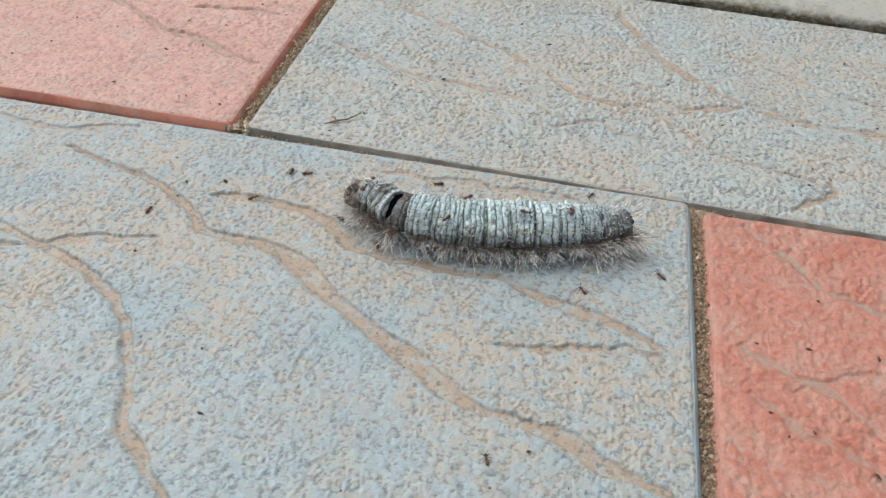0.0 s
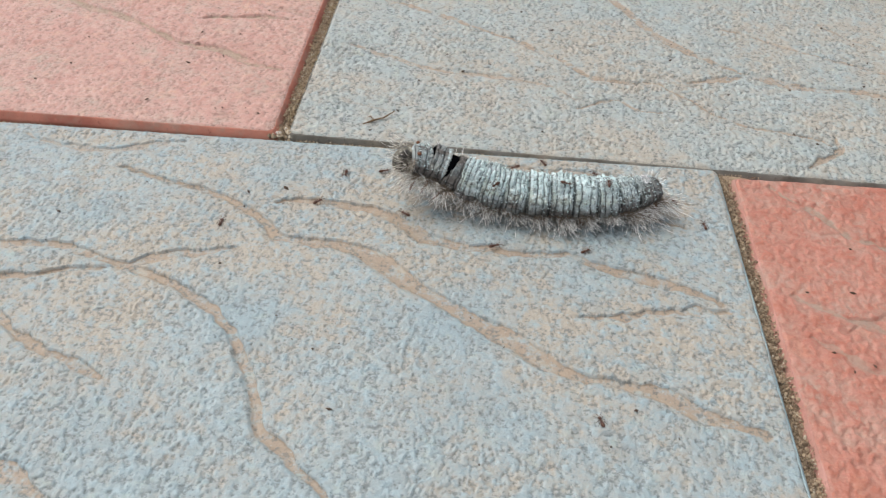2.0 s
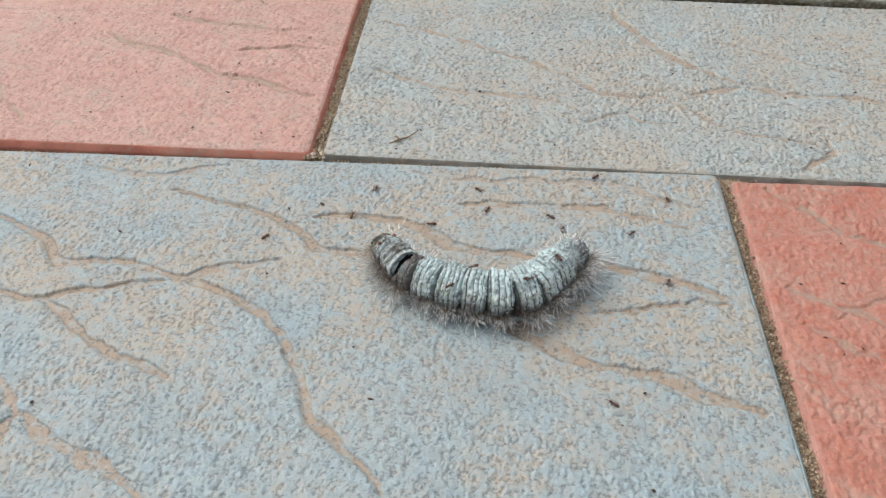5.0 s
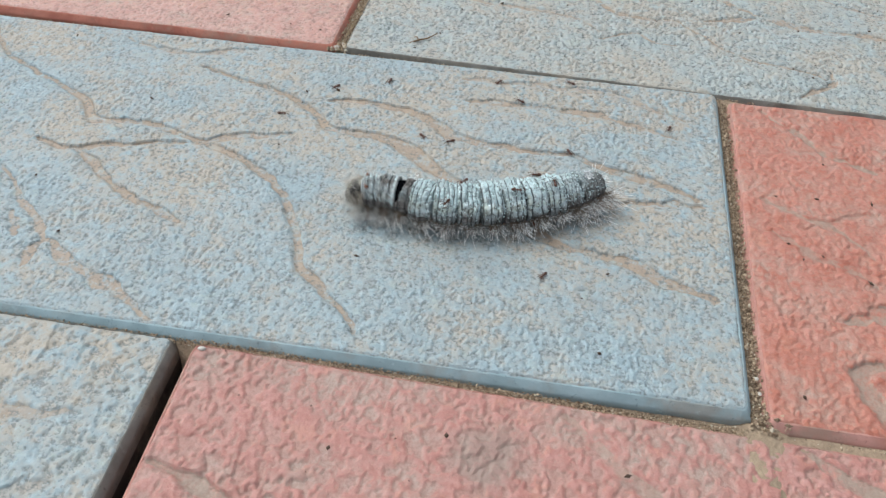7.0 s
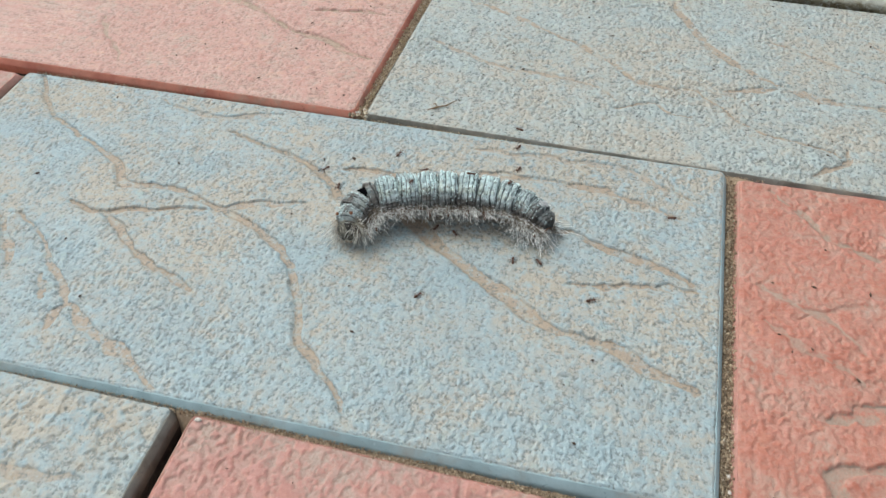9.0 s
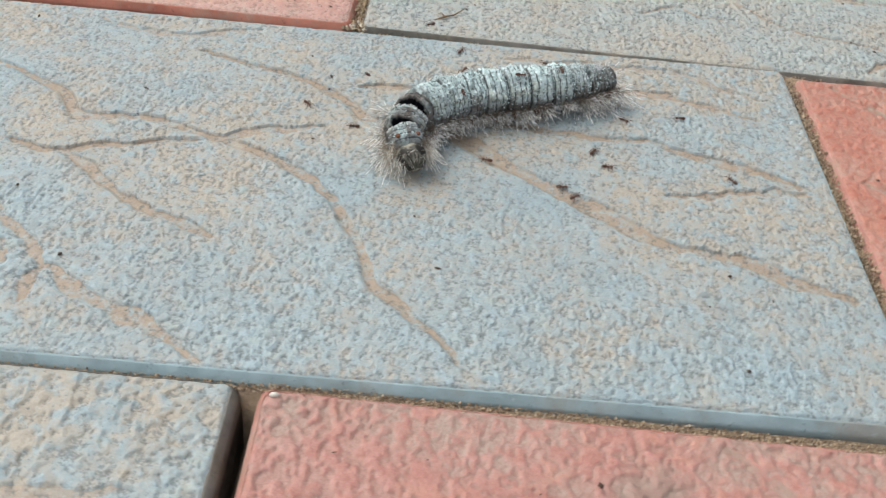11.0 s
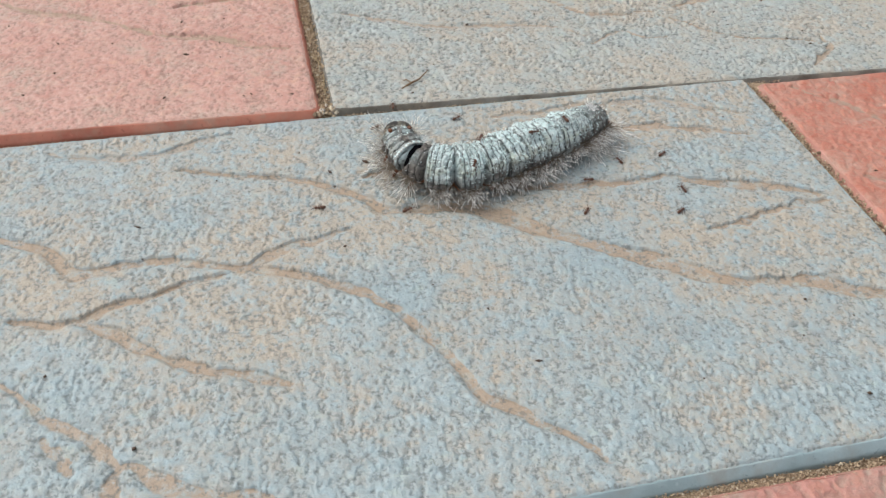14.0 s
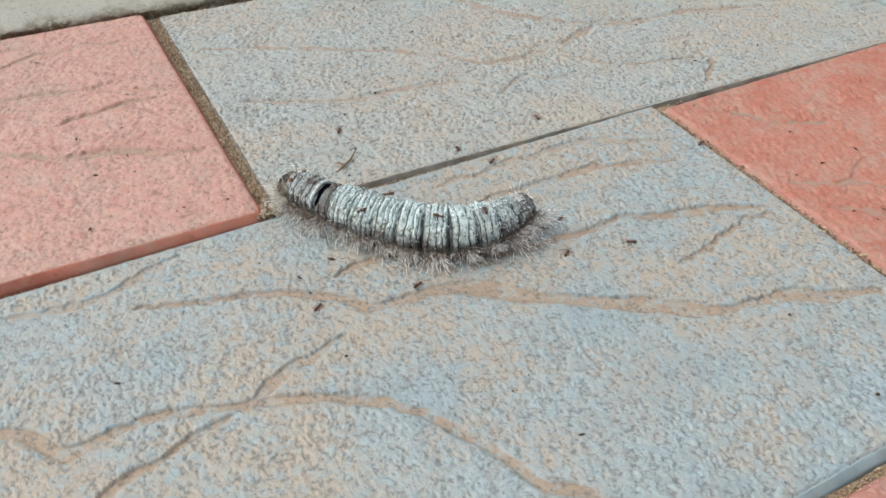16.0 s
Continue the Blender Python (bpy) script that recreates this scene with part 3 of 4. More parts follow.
# the rest of the pavement
rng = random.Random(4)
for row in range(-13, 1):
    for col in range(-7, 9):
        x, y = col * 20.4 + (0.4 if row % 2 == 0 else 10.4) - 20.4, row * 10.15 - 9.85
        seen = (row == 0 and -41 < x < 15) or (row == -1 and -31 < x < 5)
        if not seen:
            paver(x, x + 20, y, y + 9.75, (BLUE, PINK, RED)[rng.randrange(3)] if row else (BLUE, PINK)[col % 2], (rng.uniform(-0.12, 0.05), 0, 0), (), 1.0, rng.randrange(999), (), "cast concrete paver")
for col in range(-7, 8):
    x = col * 20.5 - 9.7
    if not -31 < x < 5:
        paver(x, x + 20, 0.45, 9.6 - 0.042 * (x + 20), BLUE if col % 2 else FADED, (0, 0, 0), (), 1.0, 300 + col, (), "cast concrete paver")


def kerb():
    """A cast concrete strip along the pavement's back, its lower edge ragged."""
    u = np.concatenate([np.linspace(-170, -20, 150)[:-1], np.arange(-20, 12, 0.06), np.linspace(12, 160, 150)])
    n = len(u)
    line = 9.79 - 0.042 * u
    section = ((0.06, -2.0), (0.05, -0.10), (0.02, -0.03), (0.0, 0.04), (0.03, 0.10), (0.10, 0.15), (0.24, 0.185), (0.5, 0.21), (1.0, 0.23), (3.0, 0.25), (15.0, 0.27), (15.0, -2.0))
    verts = []
    for k, (off, z) in enumerate(section):
        rag = (0.09 * value_noise(u / 1.3, u * 0 + k * 0.3, 51) + 0.06 * value_noise(u / 0.42, u * 0 + k * 0.5, 52) + 0.045 * value_noise(u / 0.15, u * 0 + k, 54)) * (0.8 if k < 7 else 0)
        lift = (0.03 * value_noise(u / 0.9, u * 0 + k * 0.4, 53) + 0.02 * value_noise(u / 0.2, u * 0 + k, 55)) * (0 < k < 8)
        verts += np.stack([u, line + off + rag, z + lift], -1).tolist()
    faces = [(k * n + i, k * n + i + 1, (k + 1) * n + i + 1, (k + 1) * n + i) for k in range(len(section) - 1) for i in range(n - 1)]
    ob = arrays("kerb", [[c * CM for c in v] for v in verts], faces, [CONCRETE])
    lip = [np.clip(m + 0.35 * value_noise(u / 0.5, u * 0 + 0.2 * k, 56) + 0.25 * value_noise(u / 0.12, u * 0 + k, 57), 0, 1) for k, m in enumerate((1, 1, 0.95, 0.85, 0.6, 0.3, 0.1, -0.2, -1, -1, -1, -1))]
    put_attribute(ob.data, "moss", np.concatenate(lip))
    return tagged(ob, "pale cast concrete kerb strip with a ragged edge", kind="structure")


kerb()


def ground():
    """Bare soil round the pavement, to the horizon."""
    g = Graph("soil", 0.95)
    p = g.place(True)
    colour = g.mix(g.noise(p, 3, 6, 0.65), (0.13, 0.10, 0.07), (0.30, 0.24, 0.17))
    mat = g.finish(colour, g.noise(p, 60, 5), 0.005, 0.6)
    bm = bmesh.new()
    bmesh.ops.create_grid(bm, x_segments=24, y_segments=24, size=300)
    ob = part("ground", bm, mat)
    ob.location.z = -0.0135
    return tagged(ob, "dry brown soil round the pavement", kind="structure")


ground()


def joint_grains():
    """Loose sand grains along the open joints."""
    r = np.random.RandomState(8)
    octa = np.array([(1, 0, 0), (-1, 0, 0), (0, 1, 0), (0, -1, 0), (0, 0, 1), (0, 0, -1)], float)
    tris = np.array([(0, 2, 4), (2, 1, 4), (1, 3, 4), (3, 0, 4), (2, 0, 5), (1, 2, 5), (3, 1, 5), (0, 3, 5)])
    verts, faces = [], []

    def scatter(count, x0, x1, y0, y1, z0, z1, small, large, lean=0.0, tilt=0.0, climb=0.0):
        for _ in range(count):
            s = (small + (large - small) * r.rand() ** 3)
            x, y, z = r.uniform(x0, x1), r.uniform(y0, y1), r.uniform(z0, z1)
            c = (x + lean * y, y + tilt * x, z + climb * x)
            faces.extend((tris + len(verts)).tolist())
            verts.extend(((octa * s * r.uniform(0.6, 1.3, 3) * r.uniform(0.85, 1.15, (6, 1)) + c) * CM).tolist())

    scatter(9000, 0.08, 0.36, -9.9, 0.1, -0.36, -0.17, 0.009, 0.034)
    scatter(260, 0.10, 0.34, -9.9, 0.1, -0.30, -0.15, 0.03, 0.06)
    scatter(9000, -9.98, -9.66, 0.4, 9.9, -0.24, -0.07, 0.010, 0.040, 0.022)
    scatter(1500, -9.4, -4, 9.62, 9.98, -0.16, -0.06, 0.010, 0.035)
    scatter(9000, -9.9, 0.3, -10.20, -9.99, -0.37, -0.25, 0.008, 0.026, tilt=-0.012, climb=-0.013)
    scatter(4000, -16, -9.95, -10.0, -9.87, -0.27, -0.15, 0.008, 0.028)
    scatter(5000, 0.2, 7, -10.10, -9.96, -0.45, -0.31, 0.008, 0.026)
    scatter(4000, -20, -10, -0.14, 0.0, -0.34, -0.20, 0.008, 0.03, tilt=-0.022)
    scatter(5000, -9.5, 1, 0.02, 0.14, -0.24, -0.14, 0.008, 0.026, tilt=-0.011)
    scatter(200, -10.36, -10.0, -16, -10.7, -1.62, -1.42, 0.02, 0.05)
    scatter(150, 0.05, 0.7, -10.1, -9.7, -0.4, -0.1, 0.02, 0.07)
    scatter(120, -10.15, -9.6, 0.15, 0.7, -0.3, -0.05, 0.02, 0.08)
    ob = arrays("sand_grains", verts, faces, [GRAIN], smooth=False)
    return tagged(ob, "loose brown sand grains in the paver joints", "sand", kind="stuff")


joint_grains()


# ---- the caterpillar ----
def rings(name, stations, around, radius_at, material, parent=None, label="", attributes=None):
    """A closed tube along x. radius_at(u, phi) gives the half width and height scale; u runs 0 to 1 from tail to head."""
    u = np.linspace(0, 1, stations)
    phi = np.linspace(0, 2 * math.pi, around, endpoint=False)
    gu, gp = np.meshgrid(u, phi, indexing="ij")
    xyz = radius_at(gu, gp)
    verts = (xyz.reshape(-1, 3) * CM).tolist()
    faces = [(i * around + j, i * around + (j + 1) % around, (i + 1) * around + (j + 1) % around, (i + 1) * around + j) for i in range(stations - 1) for j in range(around)]
    faces += [tuple(range(around))[::-1], tuple((stations - 1) * around + j for j in range(around))]
    ob = arrays(name, verts, faces, [material], parent)
    for key, values in (attributes(gu, gp) if attributes else {}).items():
        put_attribute(ob.data, key, np.clip(values, 0, 1).ravel())
    return tagged(ob, label)


def hairs(name, rng, roots, material, parent, label="", fat=1.0):
    """A tuft: each hair a thin, curved, three-sided spike. roots: base, direction, length in centimetres."""
    verts, faces, tip = [], [], []
    for base, way, length in roots:
        way = Vector(way).normalized()
        across = way.cross(Vector((0.3, 0.2, 1))).normalized()
        other = way.cross(across)
        bend = Vector((rng.uniform(-1.0, 1.0), rng.uniform(-0.8, 0.8), rng.uniform(-1.0, 0.5)))
        thick = fat * rng.uniform(0.0006, 0.0012)
        knob = rng.random() < 0.45
        start = len(verts)
        for u, wide in ((0, 1.5), (0.55, 1.0), (0.93, 5.4 if knob else 0.5)):
            c = Vector(base) + way * (length * u) + bend * (length * u * u)
            for a in (0, 2.1, 4.2):
                verts.append((c + (across * math.cos(a) + other * math.sin(a)) * thick * wide) * CM)
                tip.append(u if knob else u * 0.6)
        verts.append((Vector(base) + way * length + bend * length) * CM)
        tip.append(1.0 if knob else 0.6)
        for k in (0, 3):
            for a in range(3):
                b = (a + 1) % 3
                faces.append((start + k + a, start + k + b, start + k + 3 + b, start + k + 3 + a))
        faces += [(start + 6 + a, start + 6 + (a + 1) % 3, start + 9) for a in range(3)]
    ob = arrays(name, verts, faces, [material], parent)
    put_attribute(ob.data, "tip", tip)
    return tagged(ob, label)


def blob(name, size, material, parent, at=(0, 0, 0), turn=(0, 0, 0), label=""):
    bm = bmesh.new()
    bmesh.ops.create_uvsphere(bm, u_segments=12, v_segments=8, radius=1)
    m = pose(at[0] * CM, at[1] * CM, at[2] * CM, *turn) @ Matrix.Diagonal((size[0] * CM, size[1] * CM, size[2] * CM, 1))
    bm.transform(m)
    return part(name, bm, material, parent, label)


def claw(name, base, way, length, thick, material, parent, hook=0.4):
    """A tapering, bent leg of five rings."""
    bm = bmesh.new()
    way = Vector(way).normalized()
    across = way.cross(Vector((1, 0, 0.1))).normalized()
    other = way.cross(across)
    last = None
    for k in range(5):
        u = k / 4
        c = Vector(base) + way * length * u + Vector((0, 0, -hook * length * u * u))
        ring = [bm.verts.new((c + (across * math.cos(a) + other * math.sin(a)) * thick * (1 - 0.75 * u)) * CM) for a in np.arange(6) * math.pi / 3]
        if last:
            for a in range(6):
                bm.faces.new((last[a], last[(a + 1) % 6], ring[(a + 1) % 6], ring[a]))
        last = ring
    bm.faces.new(last)
    return part(name, bm, material, parent)


# name, length, half width, folds, brown share, slit
BODY = (
    ("first_thoracic_segment", 0.40, 0.37, 4, 0.62, 0.0),
    ("second_thoracic_segment", 0.40, 0.43, 4, 0.85, 0.56),
    ("third_thoracic_segment", 0.42, 0.455, 3, 0.95, 1.0),
    ("abdominal_segment", 0.50, 0.50, 4, 0.05, 0.0),
    ("abdominal_segment", 0.50, 0.52, 4, 0.0, 0.0),
    ("abdominal_segment", 0.50, 0.53, 4, 0.05, 0.0),
    ("abdominal_segment", 0.50, 0.53, 4, 0.0, 0.0),
    ("abdominal_segment", 0.50, 0.52, 5, 0.15, 0.0),
    ("abdominal_segment", 0.50, 0.51, 4, 0.05, 0.0),
    ("abdominal_segment", 0.48, 0.48, 4, 0.10, 0.0),
    ("abdominal_segment", 0.42, 0.43, 4, 0.30, 0.0),
    ("abdominal_segment", 0.36, 0.40, 4, 0.60, 0.0),
    ("tail_segment", 0.34, 0.30, 3, 0.80, 0.0),
)


def scale_coat(r, shape, marks, folds, over, parent, share):
    """Small flat scales lying tail-ward on the ring folds, so that the back looks mealy."""
    count = int(240 * share)
    n = np.random.RandomState(r.randrange(10**6))
    row = n.randint(-folds // 2, folds // 2 + 1, count)
    u = 0.5 + (row + n.normal(0, 0.24, count)) / (folds * over)
    phi = n.uniform(-1.6, 1.6, count)
    at = shape(u, phi)
    keep = (marks(u, phi)["slit"] < 0.2) & (u > 0.14) & (u < 0.86)
    verts, faces = [], []
    for p, a in zip(at[keep], phi[keep]):
        out = Vector((0, math.sin(a), math.cos(a)))
        side = Vector((0, math.cos(a), -math.sin(a)))
        spin = r.uniform(-0.9, 0.9)
        way = (Vector((-math.cos(spin), 0, 0)) + side * math.sin(spin) + out * r.uniform(0.1, 0.7)).normalized()
        wide = way.cross(out).normalized() * r.uniform(0.007, 0.014)
        long = r.uniform(0.022, 0.045)
        base = Vector(p) + out * 0.004
        k = len(verts)
        verts += [base * CM, (base + way * long * 0.55 + wide + out * 0.008) * CM, (base + way * long) * CM, (base + way * long * 0.55 - wide + out * 0.008) * CM]
        faces += [(k, k + 1, k + 2), (k, k + 2, k + 3)]
    ob = arrays("scale_coat", verts, faces, [COAT], parent, smooth=False)
    return ob


def segment(k, root):
    name, length, half, folds, brown, slit = BODY[k]
    half *= 0.86
    r = random.Random(100 + k)
    over = 1.34

    knobbly = 0.15 if k in (1, 2) else 1.0
    uneven = 0.05 + 0.025 * (k % 3)

    def slit_mask(u, phi):
        if not slit:
            return u * 0
        up = np.cos(phi)
        low = 0.50 + 0.56 * (1 - slit) + 0.24 * (1 - up) + 0.03 * value_noise(phi * 6, u * 0 + k, 395)
        return smooth(u, low, low + 0.02) * smooth(up, 0.15 - 0.25 * slit, 0.35 - 0.25 * slit)

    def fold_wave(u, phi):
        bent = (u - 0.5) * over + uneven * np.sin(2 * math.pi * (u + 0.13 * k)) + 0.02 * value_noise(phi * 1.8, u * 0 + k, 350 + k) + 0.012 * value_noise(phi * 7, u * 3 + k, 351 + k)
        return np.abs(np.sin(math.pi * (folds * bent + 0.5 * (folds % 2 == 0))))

    def beads(u, phi):
        row = np.floor(folds * (u - 0.5) * over + 40)
        turn = phi * 12 + row * 2.4 + 2.6 * value_noise(phi * 5, row * 1.7, 360 + k)
        return np.abs(np.sin(turn))

    def shape(u, phi):
        s = (u - 0.5) * 2
        barrel = 1.06 - 0.10 * s * s - 0.52 * smooth(np.abs(s), 0.56, 1.0)
        row = np.floor(folds * (u - 0.5) * over + 40)
        wave = fold_wave(u, phi) ** 0.5 * (0.85 + 0.4 * value_noise(row * 1.37, phi * 0.9, 355 + k))
        lumps = 0.06 * value_noise(phi * 1.6 + k * 3, u * 2.2, 305 + k) + 0.055 * value_noise(phi * 6 + k * 7, u * folds * over * 1.5, 300 + k) + 0.02 * value_noise(phi * 17 + k, u * 26, 301 + k)
        rad = half * barrel * (0.925 + 0.075 * wave + 0.075 * knobbly * wave * beads(u, phi) * (0.6 + 0.6 * value_noise(phi * 3, u * 7, 380 + k))) * (1 + lumps) * (1 - 0.16 * slit_mask(u, phi))
        if k == 12:
            rad = rad * np.sqrt(np.clip(1 - (np.clip(0.6 - u, 0, 1) / 0.6) ** 2, 0.002, 1))
        y = rad * np.sin(phi)
        z = rad * np.cos(phi)
        z = np.where(z < 0, z * 0.82, z)
        x = s * length * 0.5 * over + 0.02 * value_noise(phi * 2.2, u * 3, 320 + k)
        return np.stack([x, y, z], -1)

    def marks(u, phi):
        wave, bead = fold_wave(u, phi), beads(u, phi)
        up = np.cos(phi)
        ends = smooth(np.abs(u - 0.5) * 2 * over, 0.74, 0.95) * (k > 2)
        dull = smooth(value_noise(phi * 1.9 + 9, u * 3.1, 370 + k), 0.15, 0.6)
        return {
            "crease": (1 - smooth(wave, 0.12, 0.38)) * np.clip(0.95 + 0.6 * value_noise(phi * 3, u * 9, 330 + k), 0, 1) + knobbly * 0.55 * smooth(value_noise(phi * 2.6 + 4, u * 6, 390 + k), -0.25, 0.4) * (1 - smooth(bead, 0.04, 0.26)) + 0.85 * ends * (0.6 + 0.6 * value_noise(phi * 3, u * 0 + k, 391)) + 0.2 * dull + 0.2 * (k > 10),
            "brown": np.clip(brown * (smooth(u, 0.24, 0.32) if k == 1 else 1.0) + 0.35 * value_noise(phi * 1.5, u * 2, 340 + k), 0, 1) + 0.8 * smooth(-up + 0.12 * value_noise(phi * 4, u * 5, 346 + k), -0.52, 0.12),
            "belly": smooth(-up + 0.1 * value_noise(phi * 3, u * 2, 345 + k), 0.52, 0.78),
            "slit": slit_mask(u, phi),
        }

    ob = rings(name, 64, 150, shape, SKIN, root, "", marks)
    front, tail = k < 3, k > 9
    for hand in (-1, 1):
        for spot, count, size in ((0.0, 260, 1.0),) if front else ((0.0, 210, 1.0), (-0.34, 80, 0.65), (0.30, 70, 0.6)):
            # each tuft springs from one wart and fans out
            roots = []
            swing, size = r.uniform(-0.35, 0.35), size * r.uniform(0.85, 1.15) * (1.25 if tail else 1.1 if front else 0.85)
            low = math.radians(90 + r.uniform(14, 34))
            for _ in range(count):
                a = low + r.gauss(0, 0.07)
                base = (spot * length + r.gauss(0, 0.05), hand * half * 0.92 * math.sin(a), half * 0.82 * math.cos(a))
                lean = (0.3 if front else -0.2) + (-1.3 if k == 12 else -0.7 if tail else 0)
                way = (r.gauss(0, 0.36) + lean + swing, hand * r.uniform(0.5, 1.1), r.uniform(-1.0, 0.0))
                roots.append((base, way, size * (0.16 + 0.20 * r.random())))
            hairs("side_tuft", r, roots, HAIR, ob, "brown side hairs with white tips")
    scale_coat(r, shape, marks, folds, over, ob, 0.1 if k in (1, 2) or k > 11 else 1.0 - 0.8 * brown)
    if k in (0, 1):
        bm = bmesh.new()
        for a in np.linspace(-1.25, 1.25, 17):
            x, y, z = shape(np.array(0.20 + 0.02 * r.random()), np.array(a + r.uniform(-0.03, 0.03)))
            size = r.uniform(0.021, 0.032) * CM
            bmesh.ops.create_icosphere(bm, subdivisions=1, radius=1, matrix=Matrix.Translation((x * CM, y * CM, z * CM)) @ Matrix.Diagonal((size * 1.5, size, size, 1)))
        part("bead_row", bm, BEAD, ob, "row of white beads on the neck")
    if front:
        for hand in (-1, 1):
            claw("true_leg", (0.02, hand * 0.16, -half * 0.62), (0.25, hand * 0.35, -0.6), 0.32, 0.06, LEG, ob)
    if k in (5, 6, 7, 8, 12):
        for hand in (-1, 1):
            claw("proleg", (0.0, hand * 0.17, -half * 0.60), (-0.1, hand * 0.25, -0.8), 0.26, 0.10, LEG, ob, 0.0)
    if k == 0:
        for hand in (-1, 1):
            blob("orange_wart", (0.045, 0.045, 0.035), WART, ob, (0.10, hand * 0.19, 0.295))
            tufts = [((0.16, hand * r.uniform(0.18, 0.34), r.uniform(-0.12, 0.2)), (r.uniform(0.5, 1.2), hand * r.uniform(0.2, 0.9), r.uniform(-0.5, 0.3)), r.uniform(0.15, 0.38)) for _ in range(170)]
            hairs("neck_tuft", r, tufts, PALE_HAIR, ob, "pale tuft beside the head")
    if k in (4, 7):
        for hand in (-1, 1):
            blob("rust_spot", (0.055, 0.03, 0.06), WART, ob, (-0.1, hand * half * 0.93, -0.10))
    if k == 11:
        for hand in (-1, 1):
            crest = [((r.uniform(-0.10, 0.02), hand * r.uniform(0.0, 0.09), 0.33), (r.uniform(-1.0, 0.3), hand * r.uniform(-0.3, 0.6), r.uniform(0.4, 1.0)), r.uniform(0.03, 0.08)) for _ in range(110)]
            hairs("white_scale_tuft", r, crest, TUFT, ob, "white tuft on the tail", 3.2)
    return ob


def head_part(root):
    r = random.Random(77)

    def shape(u, phi):
        s = (u - 0.5) * 2
        rad = np.sqrt(np.clip(1 - s * s, 0.0004, 1)) ** 0.9
        dent = 1 - 0.10 * np.exp(-((phi - 0) ** 2 + 0 * u) * 18) * smooth(u, 0.5, 0.9)
        y = 0.295 * rad * np.sin(phi) * dent
        z = 0.27 * rad * np.cos(phi) * dent - 0.03 - 0.05 * smooth(u, 0.6, 1.0)
        return np.stack([s * 0.25, y, z], -1)

    def marks(u, phi):
        wrap = (phi + math.pi) % (2 * math.pi) - math.pi
        bars = sum(np.exp(-((np.abs(wrap) - a - 0.16 * value_noise(u * 7 + a, wrap * 3, 78)) / w) ** 2) for a, w in ((0.22, 0.10), (0.62, 0.22), (1.25, 0.30), (1.9, 0.34)))
        patch = 0.7 * smooth(value_noise(u * 6, wrap * 2.4, 79) + 0.3 * value_noise(u * 16, wrap * 7, 80), 0.05, 0.5)
        return {"stripe": np.clip(bars * smooth(u, 0.30, 0.45) + patch, 0, 1)}

    ob = rings("head", 28, 48, shape, FACE, root, "pale grey head capsule with dark stripes", marks)
    for hand in (-1, 1):
        blob("jaw", (0.05, 0.05, 0.05), LEG, ob, (0.18, hand * 0.06, -0.20))
    tuft = [((r.uniform(-0.1, 0.1), r.uniform(-0.2, 0.2), r.uniform(0.0, 0.2)), (r.uniform(0.3, 1), r.uniform(-0.8, 0.8), r.uniform(-0.2, 0.8)), r.uniform(0.06, 0.20)) for _ in range(180)]
    tuft += [((r.uniform(-0.1, 0.12), hand * r.uniform(0.16, 0.26), r.uniform(-0.15, 0.1)), (r.uniform(0.2, 1), hand * r.uniform(0.3, 1.0), r.uniform(-0.5, 0.3)), r.uniform(0.12, 0.34)) for _ in range(75) for hand in (-1, 1)]
    hairs("face_hair", r, tuft, PALE_HAIR, ob)
    return ob


caterpillar = tagged(new("caterpillar"), "hairy grey-white caterpillar with black neck slits, writhing on a paver", "caterpillar")
HEAD = head_part(caterpillar)
PIECES = [HEAD] + [segment(k, caterpillar) for k in range(len(BODY))]
POSES = {}


# ---- the ants that harry it, and litter on the stones ----
def ant(label="small dark brown ant running over the pavers"):
    ob = tagged(new("ant"), label, "ant", "ants round the caterpillar")
    blob("gaster", (0.055, 0.032, 0.030), ANT, ob, (-0.075, 0, 0.045))
    blob("waist", (0.042, 0.017, 0.019), ANT, ob, (0.0, 0, 0.045))
    blob("ant_head", (0.031, 0.026, 0.022), ANT, ob, (0.06, 0, 0.05))
    for hand in (-1, 1):
        for x, lean in ((0.03, 0.9), (0.0, 0.05), (-0.02, -0.9)):
            bm = bmesh.new()
            knee, foot = Vector((x + 0.035 * lean, hand * 0.05, 0.07)), Vector((x + 0.075 * lean, hand * 0.09, 0.0))
            tube(bm, [Vector((x, hand * 0.012, 0.05)), knee, foot], (0.006, 0.005, 0.003))
            part("leg", bm, ANT, ob)
        bm = bmesh.new()
        tube(bm, [Vector((0.09, hand * 0.015, 0.07)), Vector((0.12, hand * 0.045, 0.085)), Vector((0.165, hand * 0.05, 0.05))], (0.005, 0.005, 0.004))
        part("antenna", bm, ANT, ob)
    return ob


def tube(bm, points, thick):
    """A thin five-sided tube through points, in centimetres."""
    last = None
    for k, c in enumerate(points):
        way = (points[min(k + 1, len(points) - 1)] - points[max(k - 1, 0)]).normalized()
        across = way.cross(Vector((0.21, 0.13, 0.97))).normalized()
        other = way.cross(across)
        ring = [bm.verts.new((c + (across * math.cos(a) + other * math.sin(a)) * thick[k]) * CM) for a in np.arange(5) * 2 * math.pi / 5]
        if last:
            for a in range(5):
                bm.faces.new((last[a], last[(a + 1) % 5], ring[(a + 1) % 5], ring[a]))
        else:
            bm.faces.new(ring[::-1])
        last = ring
    bm.faces.new(last)


